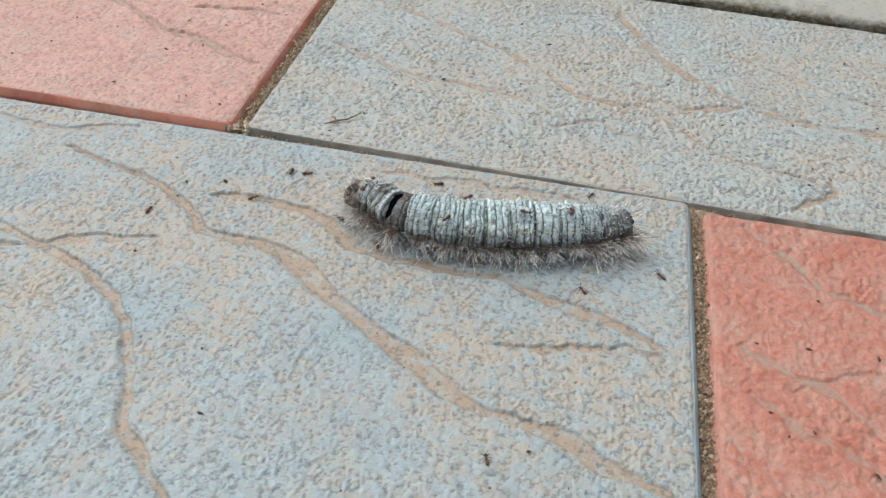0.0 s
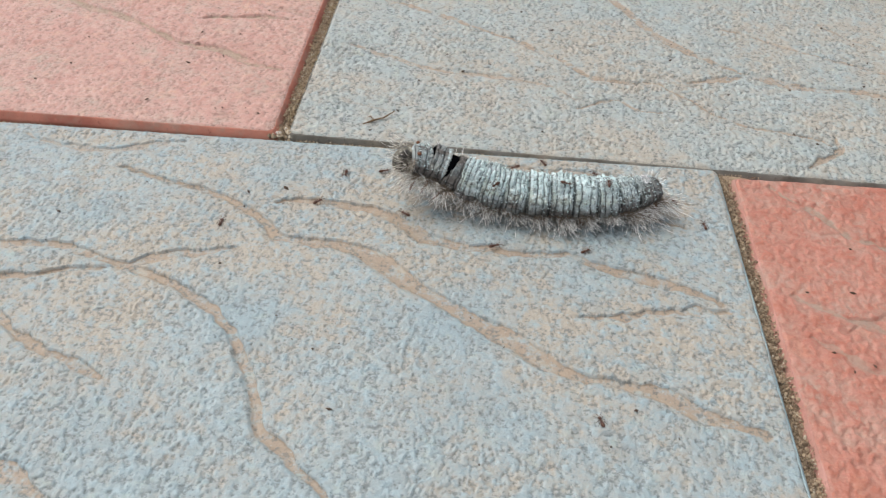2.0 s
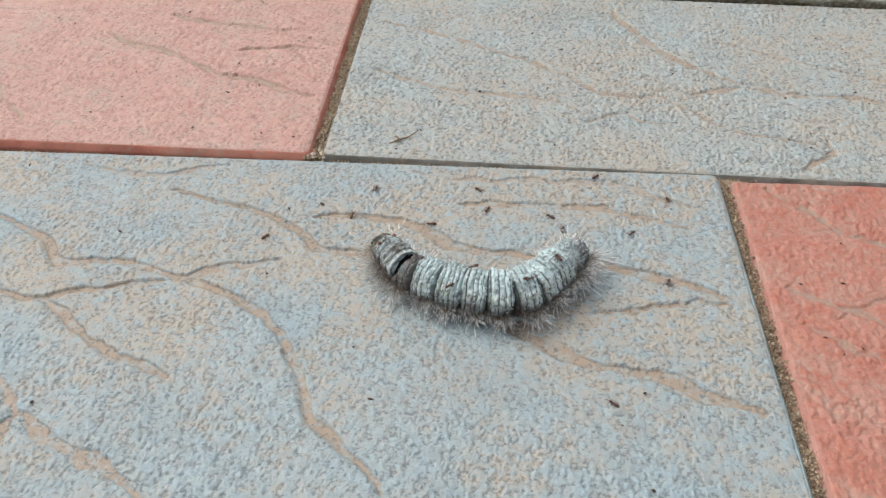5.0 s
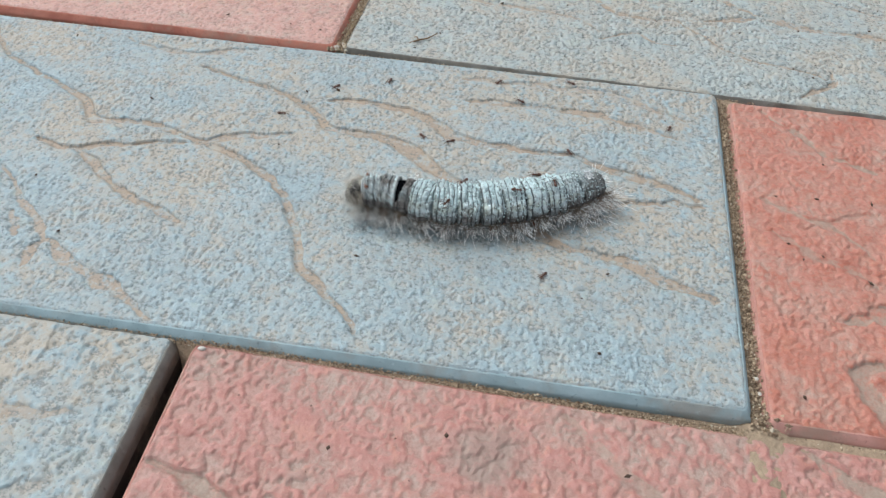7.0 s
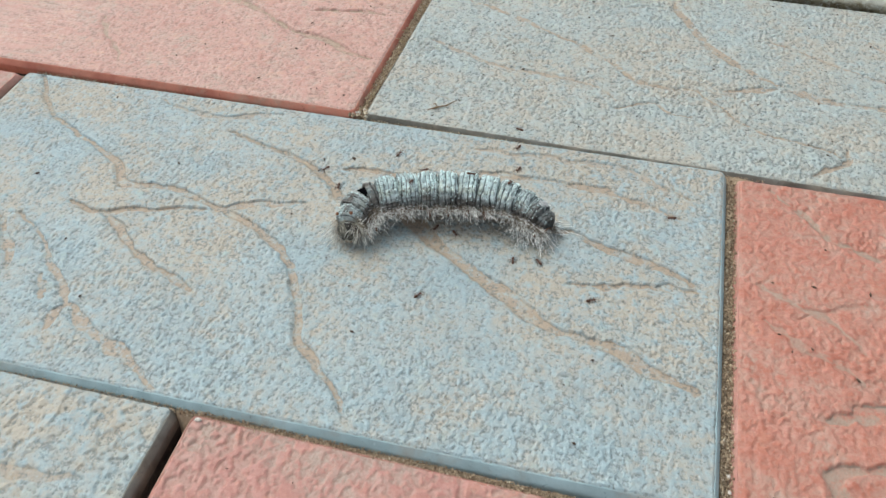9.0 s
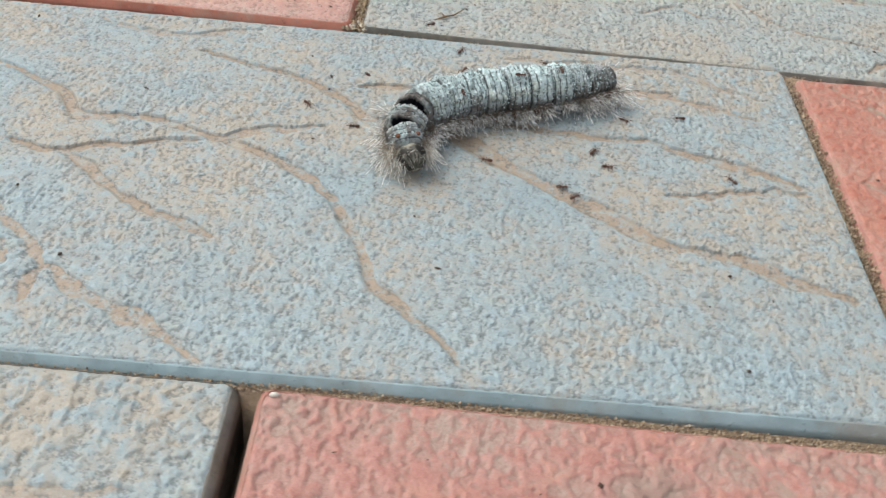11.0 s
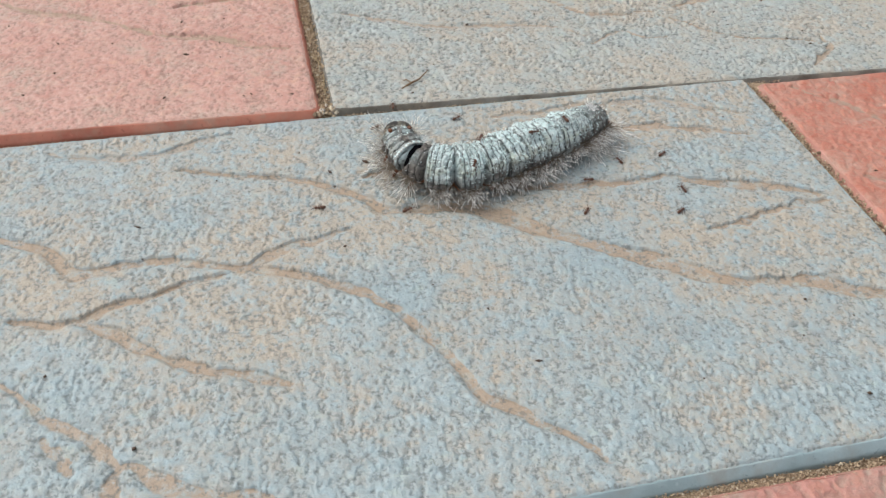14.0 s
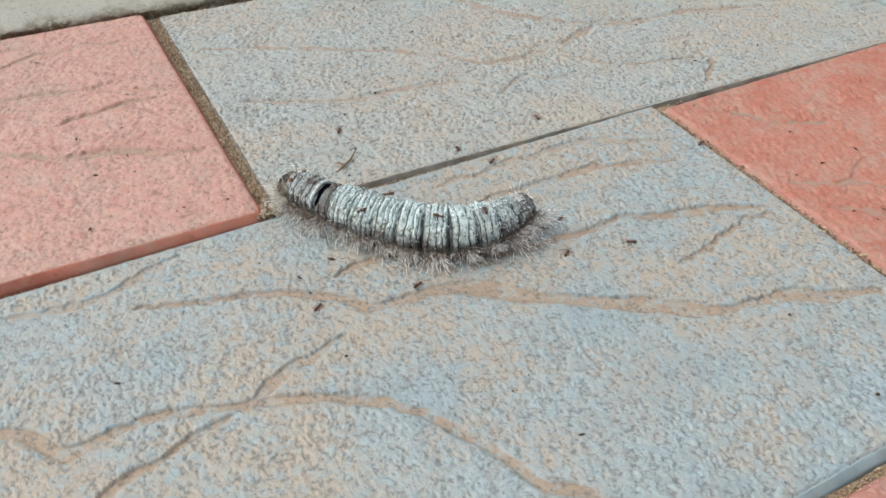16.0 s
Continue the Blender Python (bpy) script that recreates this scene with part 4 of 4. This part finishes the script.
def twig():
    bm = bmesh.new()
    tube(bm, [Vector((-0.34, -0.22, 0.03)), Vector((-0.1, -0.10, 0.09)), Vector((0.12, 0.06, 0.07)), Vector((0.36, 0.30, 0.12))], (0.022, 0.026, 0.020, 0.010))
    tube(bm, [Vector((-0.1, -0.10, 0.09)), Vector((-0.18, 0.04, 0.10)), Vector((-0.3, 0.08, 0.03))], (0.018, 0.014, 0.008))
    ob = part("twig", bm, BARK)
    ob.location = (-7.72 * CM, 1.15 * CM, -0.09 * CM)
    return tagged(ob, "short bent dry brown twig on a blue-grey paver", "twig")


def joint_straw():
    """Dry grass shreds caught between the pink and the blue-grey paver."""
    r = random.Random(6)
    bm = bmesh.new()
    for _ in range(16):
        y = r.uniform(0.6, 9.7)
        c = Vector((r.uniform(-9.92, -9.72) + 0.024 * y, y, r.uniform(-0.14, -0.04)))
        way = Vector((r.uniform(-0.5, 0.5), r.uniform(-1, 1), r.uniform(-0.2, 0.2))).normalized() * r.uniform(0.12, 0.4)
        tube(bm, [c - way, c + Vector((r.uniform(-0.05, 0.05), 0, 0.05)), c + way], (0.008, 0.011, 0.005))
    return tagged(part("dry_straw", bm, STRAW), "dry grass shreds in a paver joint", "straw", kind="stuff")


def pebble(x, y, z, size, seed):
    r = random.Random(seed)
    bm = bmesh.new()
    bmesh.ops.create_icosphere(bm, subdivisions=1, radius=1)
    for v in bm.verts:
        v.co = Vector((v.co.x * size[0], v.co.y * size[1], v.co.z * size[2])) * CM * r.uniform(0.6, 1.2)
    ob = part("pebble", bm, PEBBLE)
    ob.location = (x * CM, y * CM, z * CM)
    return tagged(ob, "tiny pale stone chip lying by a paver corner", "pebble", "stone chips")


def crumbs():
    """Tiny dark crumbs of soil and bark strewn over the stones."""
    r = np.random.RandomState(19)
    verts, faces = [], []
    octa = np.array([(1, 0, 0), (-1, 0, 0), (0, 1, 0), (0, -1, 0), (0, 0, 1), (0, 0, -1)], float)
    tris = np.array([(0, 2, 4), (2, 1, 4), (1, 3, 4), (3, 0, 4), (2, 0, 5), (1, 2, 5), (3, 1, 5), (0, 3, 5)])
    for count, x0, x1, y0, y1, z in ((130, -9.4, 9.5, 0.6, 9.2, -0.06), (60, -19, -10.4, 0.8, 10.0, 0.05), (45, -19, -0.3, -9.8, -0.2, 0.0), (25, 0.8, 8, -9.8, -0.5, -0.10), (25, -9, 8, -14, -10.9, -0.08)):
        for _ in range(count):
            size = 0.012 + 0.035 * r.rand() ** 2
            faces.extend((tris + len(verts)).tolist())
            shape = octa * size * (r.uniform(0.8, 2.2), r.uniform(0.6, 1.0), r.uniform(0.5, 0.9))
            a = r.uniform(0, 6.28)
            turned = np.stack([shape[:, 0] * np.cos(a) - shape[:, 1] * np.sin(a), shape[:, 0] * np.sin(a) + shape[:, 1] * np.cos(a), shape[:, 2]], -1)
            verts.extend(((turned + (r.uniform(x0, x1), r.uniform(y0, y1), z + size * 0.3)) * CM).tolist())
    return tagged(arrays("crumbs", verts, faces, [CRUMB]), "tiny dark crumbs strewn over the pavers", "crumbs", kind="stuff")


crumbs()
twig()
joint_straw()
pebble(-9.95, 0.42, -0.10, (0.10, 0.07, 0.06), 1)
pebble(-9.82, 0.62, -0.14, (0.07, 0.08, 0.05), 2)
pebble(-9.78, -10.14, -0.055, (0.09, 0.065, 0.045), 3)
pebble(0.26, -9.25, -0.18, (0.045, 0.055, 0.04), 4)
pebble(0.24, -8.9, -0.2, (0.04, 0.04, 0.035), 5)
ANTS = [ant()]
ANTS += [copy_thing(ANTS[0], Matrix.Identity(4)) for _ in range(16)]
TAKEN = []


def march(*points):
    """An ant's way over the main stone: seconds and place in centimetres."""
    ob = ANTS[len(TAKEN)]
    TAKEN.append(ob)
    points = [(0.0, *points[0][1:])] * (points[0][0] > 0) + list(points)
    if points[-1][0] < 16:
        points.append((16.0, points[-1][1] + 0.3, points[-1][2] + 0.2))
    rows, turn = [], None
    for (t, x, y), (t2, x2, y2) in zip(points, points[1:]):
        want = math.degrees(math.atan2(y2 - y, x2 - x)) if math.hypot(x2 - x, y2 - y) > 0.03 else (turn or len(TAKEN) * 67.0)
        turn = want if turn is None else turn
        for u in (0.0, 0.5):
            off = (want - turn + 180) % 360 - 180
            turn += max(-80, min(80, off))
            rows.append((t + (t2 - t) * u, x + (x2 - x) * u, y + (y2 - y) * u, turn))
    rows.append((points[-1][0], points[-1][1], points[-1][2], turn))
    walk(ob, [(t, pose(x * CM, y * CM, (-0.02 if y < 0.1 else -0.08) * CM, 0, 0, a)) for t, x, y, a in rows])


def ride(k, x, y, z, roll, turn):
    """An ant clinging to a body segment."""
    ob = tagged(ANTS[len(TAKEN)], "small dark brown ant clinging to the caterpillar")
    TAKEN.append(ob)
    local = pose(x * CM, y * CM, z * CM, roll, 0, turn)
    walk(ob, [(t, POSES[t][k] @ local) for t in sorted(POSES)])


def crawl(t, tip, *points):
    """The body's middle line at t, head first, in centimetres; tip: degrees by which its back leans away to the body's side."""
    line = curve_points(points, 12)
    gaps = np.r_[0, np.cumsum(np.linalg.norm(np.diff(line, axis=0), axis=1))]
    spans = np.array([0.30] + [b[1] for b in BODY])
    centres = (np.cumsum(spans) - spans / 2) / spans.sum() * gaps[-1]

    def at(s):
        return np.array([np.interp(s, gaps, line[:, i]) for i in range(3)])

    out = []
    for s in centres:
        here, ahead = at(s), at(max(s - 0.22, 0)) - at(min(s + 0.22, gaps[-1]))
        f = Vector(ahead).normalized()
        side = f.cross(Vector((0, 0, 1))).normalized()
        up = side.cross(f)
        a = radians(tip)
        up = up * math.cos(a) + side * math.sin(a)
        left = up.cross(f)
        m = Matrix((f, left, up)).transposed().to_4x4()
        m.translation = Vector(here) * CM
        out.append(m)
    POSES[t] = out


def motions():
    crawl(0, 0, (-6.63, -1.99, 0.50), (-6.11, -2.11, 0.50), (-5.48, -2.42, 0.50), (-4.34, -2.46, 0.50), (-2.99, -2.19, 0.50), (-1.94, -1.89, 0.50), (-1.26, -1.63, 0.50))
    crawl(0.5, 0, (-6.83, -1.87, 0.50), (-6.20, -2.14, 0.50), (-5.64, -2.29, 0.50), (-4.53, -2.16, 0.50), (-3.33, -2.12, 0.50), (-2.25, -1.93, 0.50), (-1.31, -1.43, 0.50))
    crawl(1, 0, (-6.91, -2.02, 0.50), (-6.39, -2.11, 0.50), (-5.81, -2.19, 0.50), (-4.75, -2.17, 0.50), (-3.39, -2.15, 0.50), (-2.17, -1.96, 0.50), (-1.43, -1.68, 0.50))
    crawl(1.5, 0, (-6.96, -1.71, 0.50), (-6.28, -1.70, 0.50), (-5.73, -1.89, 0.50), (-4.76, -1.99, 0.50), (-3.52, -2.05, 0.50), (-2.27, -1.93, 0.50), (-1.41, -1.63, 0.50))
    crawl(2, 0, (-6.98, -1.73, 1.00), (-6.24, -1.63, 0.85), (-5.64, -1.77, 0.65), (-4.70, -1.95, 0.50), (-3.55, -2.00, 0.50), (-2.51, -1.89, 0.50), (-1.60, -1.51, 0.50))
    crawl(2.5, 0, (-7.30, -3.13, 0.50), (-6.76, -2.92, 0.50), (-6.16, -2.65, 0.50), (-5.08, -2.26, 0.50), (-3.80, -2.06, 0.50), (-2.61, -1.88, 0.50), (-1.63, -1.55, 0.50))
    crawl(3, 0, (-7.79, -3.22, 0.50), (-7.01, -3.07, 0.50), (-6.34, -2.89, 0.50), (-5.33, -2.41, 0.50), (-4.04, -2.13, 0.50), (-2.85, -2.00, 0.50), (-1.82, -1.77, 0.50))
    crawl(3.5, 0, (-8.30, -2.62, 0.50), (-7.70, -2.58, 0.50), (-7.09, -2.63, 0.50), (-6.14, -2.47, 0.50), (-4.81, -2.17, 0.50), (-3.57, -1.89, 0.50), (-2.51, -1.81, 0.50))
    crawl(5.8, 0, (-7.47, -4.25, 0.50), (-7.15, -4.89, 0.50), (-6.74, -5.42, 0.50), (-5.82, -5.87, 0.50), (-4.84, -5.93, 0.50), (-4.17, -5.20, 0.60), (-3.72, -4.08, 0.60))
    crawl(6, 0, (-7.42, -4.30, 0.50), (-7.09, -4.96, 0.50), (-6.68, -5.42, 0.50), (-5.80, -5.79, 0.50), (-4.82, -5.83, 0.50), (-4.08, -5.13, 0.60), (-3.63, -4.14, 0.60))
    crawl(6.2, 0, (-7.47, -3.97, 0.50), (-7.20, -4.63, 0.50), (-6.77, -5.05, 0.50), (-5.83, -5.48, 0.50), (-4.78, -5.42, 0.50), (-3.87, -4.64, 0.50), (-3.29, -3.72, 0.50))
    crawl(6.5, 0, (-7.49, -4.29, 0.50), (-7.20, -4.87, 0.50), (-6.81, -5.36, 0.50), (-5.85, -5.83, 0.50), (-4.71, -5.72, 0.50), (-3.71, -5.11, 0.50), (-2.97, -4.53, 0.50))
    crawl(6.8, 0, (-7.52, -4.52, 0.50), (-7.21, -5.09, 0.50), (-6.79, -5.61, 0.50), (-5.87, -6.02, 0.50), (-4.69, -5.89, 0.50), (-3.54, -5.19, 0.50), (-2.82, -4.75, 0.50))
    crawl(7, 0, (-7.98, -6.00, 0.50), (-7.52, -5.91, 0.50), (-7.04, -5.91, 0.50), (-6.06, -6.03, 0.50), (-4.92, -5.81, 0.50), (-3.67, -5.26, 0.50), (-2.80, -4.71, 0.50))
    crawl(7.2, 0, (-7.46, -7.42, 0.50), (-7.16, -6.99, 0.50), (-6.76, -6.34, 0.50), (-5.92, -5.97, 0.50), (-4.72, -5.82, 0.50), (-3.54, -5.57, 0.50), (-2.66, -5.19, 0.50))
    crawl(7.4, 5, (-5.88, -4.68, 0.70), (-6.30, -5.53, 1.00), (-6.15, -6.27, 0.90), (-5.61, -6.94, 0.70), (-4.65, -7.13, 0.50), (-3.82, -6.40, 0.50), (-3.19, -5.29, 0.50))
    crawl(7.5, 15, (-4.97, -5.26, 0.70), (-5.13, -5.10, 1.00), (-5.63, -5.69, 1.00), (-5.64, -6.55, 0.80), (-4.88, -6.68, 0.60), (-4.04, -5.94, 0.50), (-3.48, -5.07, 0.50))
    crawl(7.6, 45, (-6.92, -7.89, 0.60), (-6.86, -7.15, 0.90), (-6.49, -6.69, 0.90), (-5.35, -6.39, 0.80), (-4.24, -6.71, 0.65), (-3.01, -7.26, 0.50), (-2.14, -7.55, 0.40))
    crawl(7.7, 50, (-5.38, -8.13, 0.50), (-5.74, -7.81, 0.75), (-5.92, -6.93, 0.90), (-5.16, -6.14, 0.80), (-3.92, -6.26, 0.65), (-3.02, -6.81, 0.50), (-2.39, -7.43, 0.40))
    crawl(7.8, 92, (-6.46, -7.75, 0.55), (-6.62, -7.13, 0.70), (-6.25, -6.59, 0.80), (-5.16, -6.18, 0.75), (-3.95, -6.02, 0.70), (-2.73, -5.69, 0.50), (-1.75, -5.44, 0.40))
    crawl(7.9, 165, (-7.36, -6.56, 0.60), (-7.06, -6.16, 0.80), (-6.62, -5.65, 1.00), (-5.84, -5.23, 1.20), (-4.78, -4.92, 1.20), (-3.76, -5.01, 0.90), (-2.73, -5.38, 0.50))
    crawl(8, 235, (-7.19, -4.90, 0.50), (-6.99, -4.28, 0.60), (-6.44, -3.86, 0.65), (-5.69, -3.71, 0.70), (-4.90, -3.86, 0.65), (-4.18, -4.21, 0.55), (-3.48, -4.53, 0.40))
    crawl(8.1, 300, (-8.47, -5.07, 0.40), (-7.98, -4.67, 0.42), (-7.41, -4.26, 0.45), (-6.59, -3.47, 0.45), (-5.54, -3.12, 0.45), (-4.41, -3.32, 0.45), (-3.32, -3.86, 0.38))
    crawl(8.2, 385, (-8.35, -4.28, 0.40), (-8.08, -3.69, 0.55), (-7.72, -3.11, 0.65), (-6.81, -2.31, 0.70), (-5.66, -2.21, 0.70), (-4.86, -2.58, 0.60), (-4.37, -3.29, 0.40))
    crawl(8.5, 38, (-8.47, -5.20, 0.35), (-8.36, -4.49, 0.50), (-7.91, -3.84, 0.60), (-6.81, -3.13, 0.65), (-5.58, -2.92, 0.65), (-4.63, -3.42, 0.55), (-4.01, -4.27, 0.40))
    crawl(8.7, 32, (-8.52, -5.08, 0.35), (-8.35, -4.28, 0.50), (-7.93, -3.81, 0.60), (-6.86, -3.31, 0.65), (-5.65, -3.11, 0.65), (-4.65, -3.29, 0.55), (-3.99, -3.94, 0.40))
    crawl(10.8, 0, (-7.94, -4.96, 0.40), (-8.29, -4.37, 0.55), (-8.17, -3.74, 0.60), (-7.25, -3.11, 0.50), (-6.11, -2.64, 0.50), (-4.92, -2.22, 0.50), (-4.13, -1.86, 0.50))
    crawl(11, 0, (-8.12, -5.02, 0.40), (-8.38, -4.44, 0.55), (-8.17, -3.75, 0.60), (-7.31, -2.97, 0.50), (-6.16, -2.54, 0.50), (-5.10, -2.15, 0.50), (-4.18, -1.79, 0.50))
    crawl(11.5, 0, (-8.39, -5.10, 0.40), (-8.43, -4.45, 0.50), (-8.12, -3.89, 0.60), (-7.16, -3.04, 0.50), (-6.12, -2.59, 0.50), (-5.16, -2.24, 0.50), (-4.16, -1.84, 0.50))
    crawl(12, 0, (-8.99, -4.91, 0.40), (-8.56, -4.32, 0.50), (-8.13, -3.92, 0.60), (-7.11, -3.19, 0.50), (-6.05, -2.64, 0.50), (-5.06, -2.19, 0.50), (-4.04, -1.81, 0.50))
    crawl(12.5, 0, (-9.34, -3.57, 0.50), (-8.84, -3.71, 0.50), (-8.25, -3.67, 0.55), (-7.16, -2.92, 0.50), (-6.16, -2.45, 0.50), (-4.99, -1.97, 0.50), (-3.99, -1.65, 0.50))
    crawl(12.8, 0, (-8.78, -1.88, 0.60), (-8.67, -2.46, 0.50), (-8.23, -2.97, 0.50), (-7.37, -2.94, 0.50), (-6.33, -2.34, 0.50), (-5.08, -1.62, 0.50), (-3.79, -1.03, 0.50))
    crawl(13, 0, (-9.03, -2.55, 0.60), (-8.86, -2.93, 0.50), (-8.49, -3.33, 0.50), (-7.62, -3.33, 0.50), (-6.61, -2.81, 0.50), (-5.41, -2.18, 0.50), (-4.13, -1.60, 0.50))
    crawl(13.5, 0, (-8.79, -1.86, 0.60), (-8.89, -2.46, 0.50), (-8.61, -3.07, 0.50), (-7.73, -3.25, 0.50), (-6.65, -2.87, 0.50), (-5.45, -2.28, 0.50), (-4.31, -1.93, 0.50))
    crawl(14, 0, (-8.64, -1.46, 0.60), (-8.68, -1.95, 0.50), (-8.42, -2.60, 0.50), (-7.66, -2.91, 0.50), (-6.54, -2.55, 0.50), (-5.31, -2.07, 0.50), (-4.34, -1.61, 0.50))
    crawl(14.5, 0, (-8.79, -0.55, 0.60), (-8.58, -1.18, 0.50), (-8.43, -1.92, 0.50), (-7.76, -2.43, 0.50), (-6.61, -2.54, 0.50), (-5.35, -2.13, 0.50), (-4.41, -1.71, 0.50))
    crawl(15, 0, (-8.95, -0.26, 0.60), (-8.70, -0.82, 0.50), (-8.56, -1.49, 0.50), (-7.88, -2.24, 0.50), (-6.85, -2.60, 0.50), (-5.79, -2.38, 0.50), (-4.79, -2.17, 0.50))
    crawl(15.5, 0, (-9.02, 0.24, 0.60), (-8.81, -0.35, 0.50), (-8.68, -1.14, 0.50), (-8.08, -1.89, 0.50), (-7.11, -2.41, 0.50), (-6.07, -2.57, 0.50), (-5.12, -2.26, 0.50))
    crawl(16, 0, (-9.40, 0.41, 0.50), (-9.14, -0.15, 0.50), (-8.83, -0.71, 0.50), (-8.18, -1.65, 0.50), (-7.36, -2.42, 0.50), (-6.36, -2.66, 0.50), (-5.37, -2.46, 0.50))
    times = sorted(POSES)
    POSES[16.0] = POSES[16]
    trunk = {t: POSES[t][7] for t in times}
    walk(caterpillar, [(t, trunk[t]) for t in times])
    for k, piece in enumerate(PIECES):
        walk(piece, [(t, trunk[t].inverted() @ POSES[t][k]) for t in times])
    march((0, -1.99, -3.19), (0.5, -2.19, -2.93), (1.5, -3.39, -3.20), (2.5, -2.86, -2.91), (3, -3.02, -2.73), (6.2, -4.68, -1.39), (8.7, -5.16, -1.13), (12, -3.57, -2.96), (12.8, -3.63, -2.42), (13, -3.82, -2.26), (13.5, -4.08, -2.54), (14, -4.24, -2.55), (14.5, -4.23, -2.40), (16, -4.70, -2.70))
    march((0.5, -0.58, -2.45), (3, -0.65, -1.79), (3.5, -1.17, -2.53), (6.2, -2.21, -5.02), (8.2, -3.80, -4.57), (11, -4.65, -3.73), (12, -4.23, -3.70), (12.5, -3.90, -3.59), (13.5, -4.53, -3.32), (14, -5.11, -3.06), (15.5, -5.50, -3.02))
    march((1, -5.14, -0.71), (2, -3.90, -0.20), (2.5, -4.19, -0.36), (3, -4.61, -0.60), (6, -5.94, -2.37), (6.5, -5.96, -3.10), (6.8, -6.10, -3.14), (7.2, -6.48, -3.36), (11, -6.78, -4.31), (13.5, -7.67, -1.79), (14, -7.52, -1.58))
    march((7, -8.17, -1.08), (8.5, -8.21, -1.30), (8.7, -8.31, -1.31), (10.8, -7.61, -0.37), (11, -7.39, -0.44), (12.5, -8.01, -0.20), (12.8, -7.70, 0.14), (13, -7.93, -0.61), (13.5, -7.64, -0.73), (15.5, -5.21, 0.65), (16, -5.25, 0.52))
    march((1, -2.44, -0.71), (3, -3.07, -0.33), (6, -2.90, -0.25), (8.7, -5.24, -0.25), (10.8, -5.39, -0.70), (12.8, -6.74, 0.36), (13, -7.22, -0.15), (14, -8.40, 0.26), (15.5, -7.86, 1.65), (16, -7.33, 2.43))
    march((6.2, -8.60, -2.09), (7, -9.43, -1.59), (11, -10.42, -2.99), (12.5, -10.39, -2.96), (12.8, -10.24, -2.64), (13, -10.34, -2.97), (13.5, -10.41, -2.99), (14, -10.45, -2.99), (14.5, -10.46, -2.99), (15.5, -10.39, -3.01))
    march((6.8, -3.14, -7.20), (7, -3.81, -7.22), (7.2, -4.20, -7.90), (8.2, -5.37, -6.32), (8.5, -6.19, -6.42), (8.7, -6.52, -6.22), (12, -4.60, -4.73), (15, -3.29, -4.08), (15.5, -3.66, -4.02), (16, -3.85, -3.94))
    march((0, -5.88, -2.88), (0.5, -5.90, -2.77), (2, -4.93, -3.09), (3.5, -3.81, -2.65), (6, -3.84, -2.12), (8.7, -2.85, -5.33), (11, -1.99, -4.27), (14.5, -3.40, -3.40), (16, -2.86, 0.87))
    march((1, -2.02, -0.32), (1.5, -2.20, -0.54), (3, -1.49, -0.62), (8.5, -1.13, -2.09), (12.5, -3.47, -2.42), (12.8, -3.13, -1.85), (15.5, -5.14, -0.49))
    march((3, -1.14, -1.30), (8.2, -4.70, -4.53), (10.8, -4.53, -4.17), (11.5, -4.01, -4.22), (13, -3.39, -2.62), (13.5, -3.66, -2.60), (16, -0.10, -1.85))
    march((1.5, -7.81, -1.04), (3, -6.02, -0.47), (6, -5.58, -1.15), (8.5, -5.22, 0.55), (12, -8.91, 0.76), (13.5, -8.96, -0.60))
    march((7, -10.41, -2.94), (8.7, -9.37, -2.85), (11, -9.42, -3.61), (12, -9.44, -3.57), (16, -8.21, -3.11))
    march((6.2, -6.79, -2.29), (6.5, -7.00, -2.78), (11.5, -5.28, -5.00), (14.5, -5.49, -3.83))
    ride(6, 0.1, -0.12, 0.50, 14, 40)
    ride(8, -0.05, 0.2, 0.46, -22, 160)
    ride(10, 0.0, 0.1, 0.42, -12, -100)
    ride(5, 0.0, 0.36, 0.36, -44, 60)


motions()
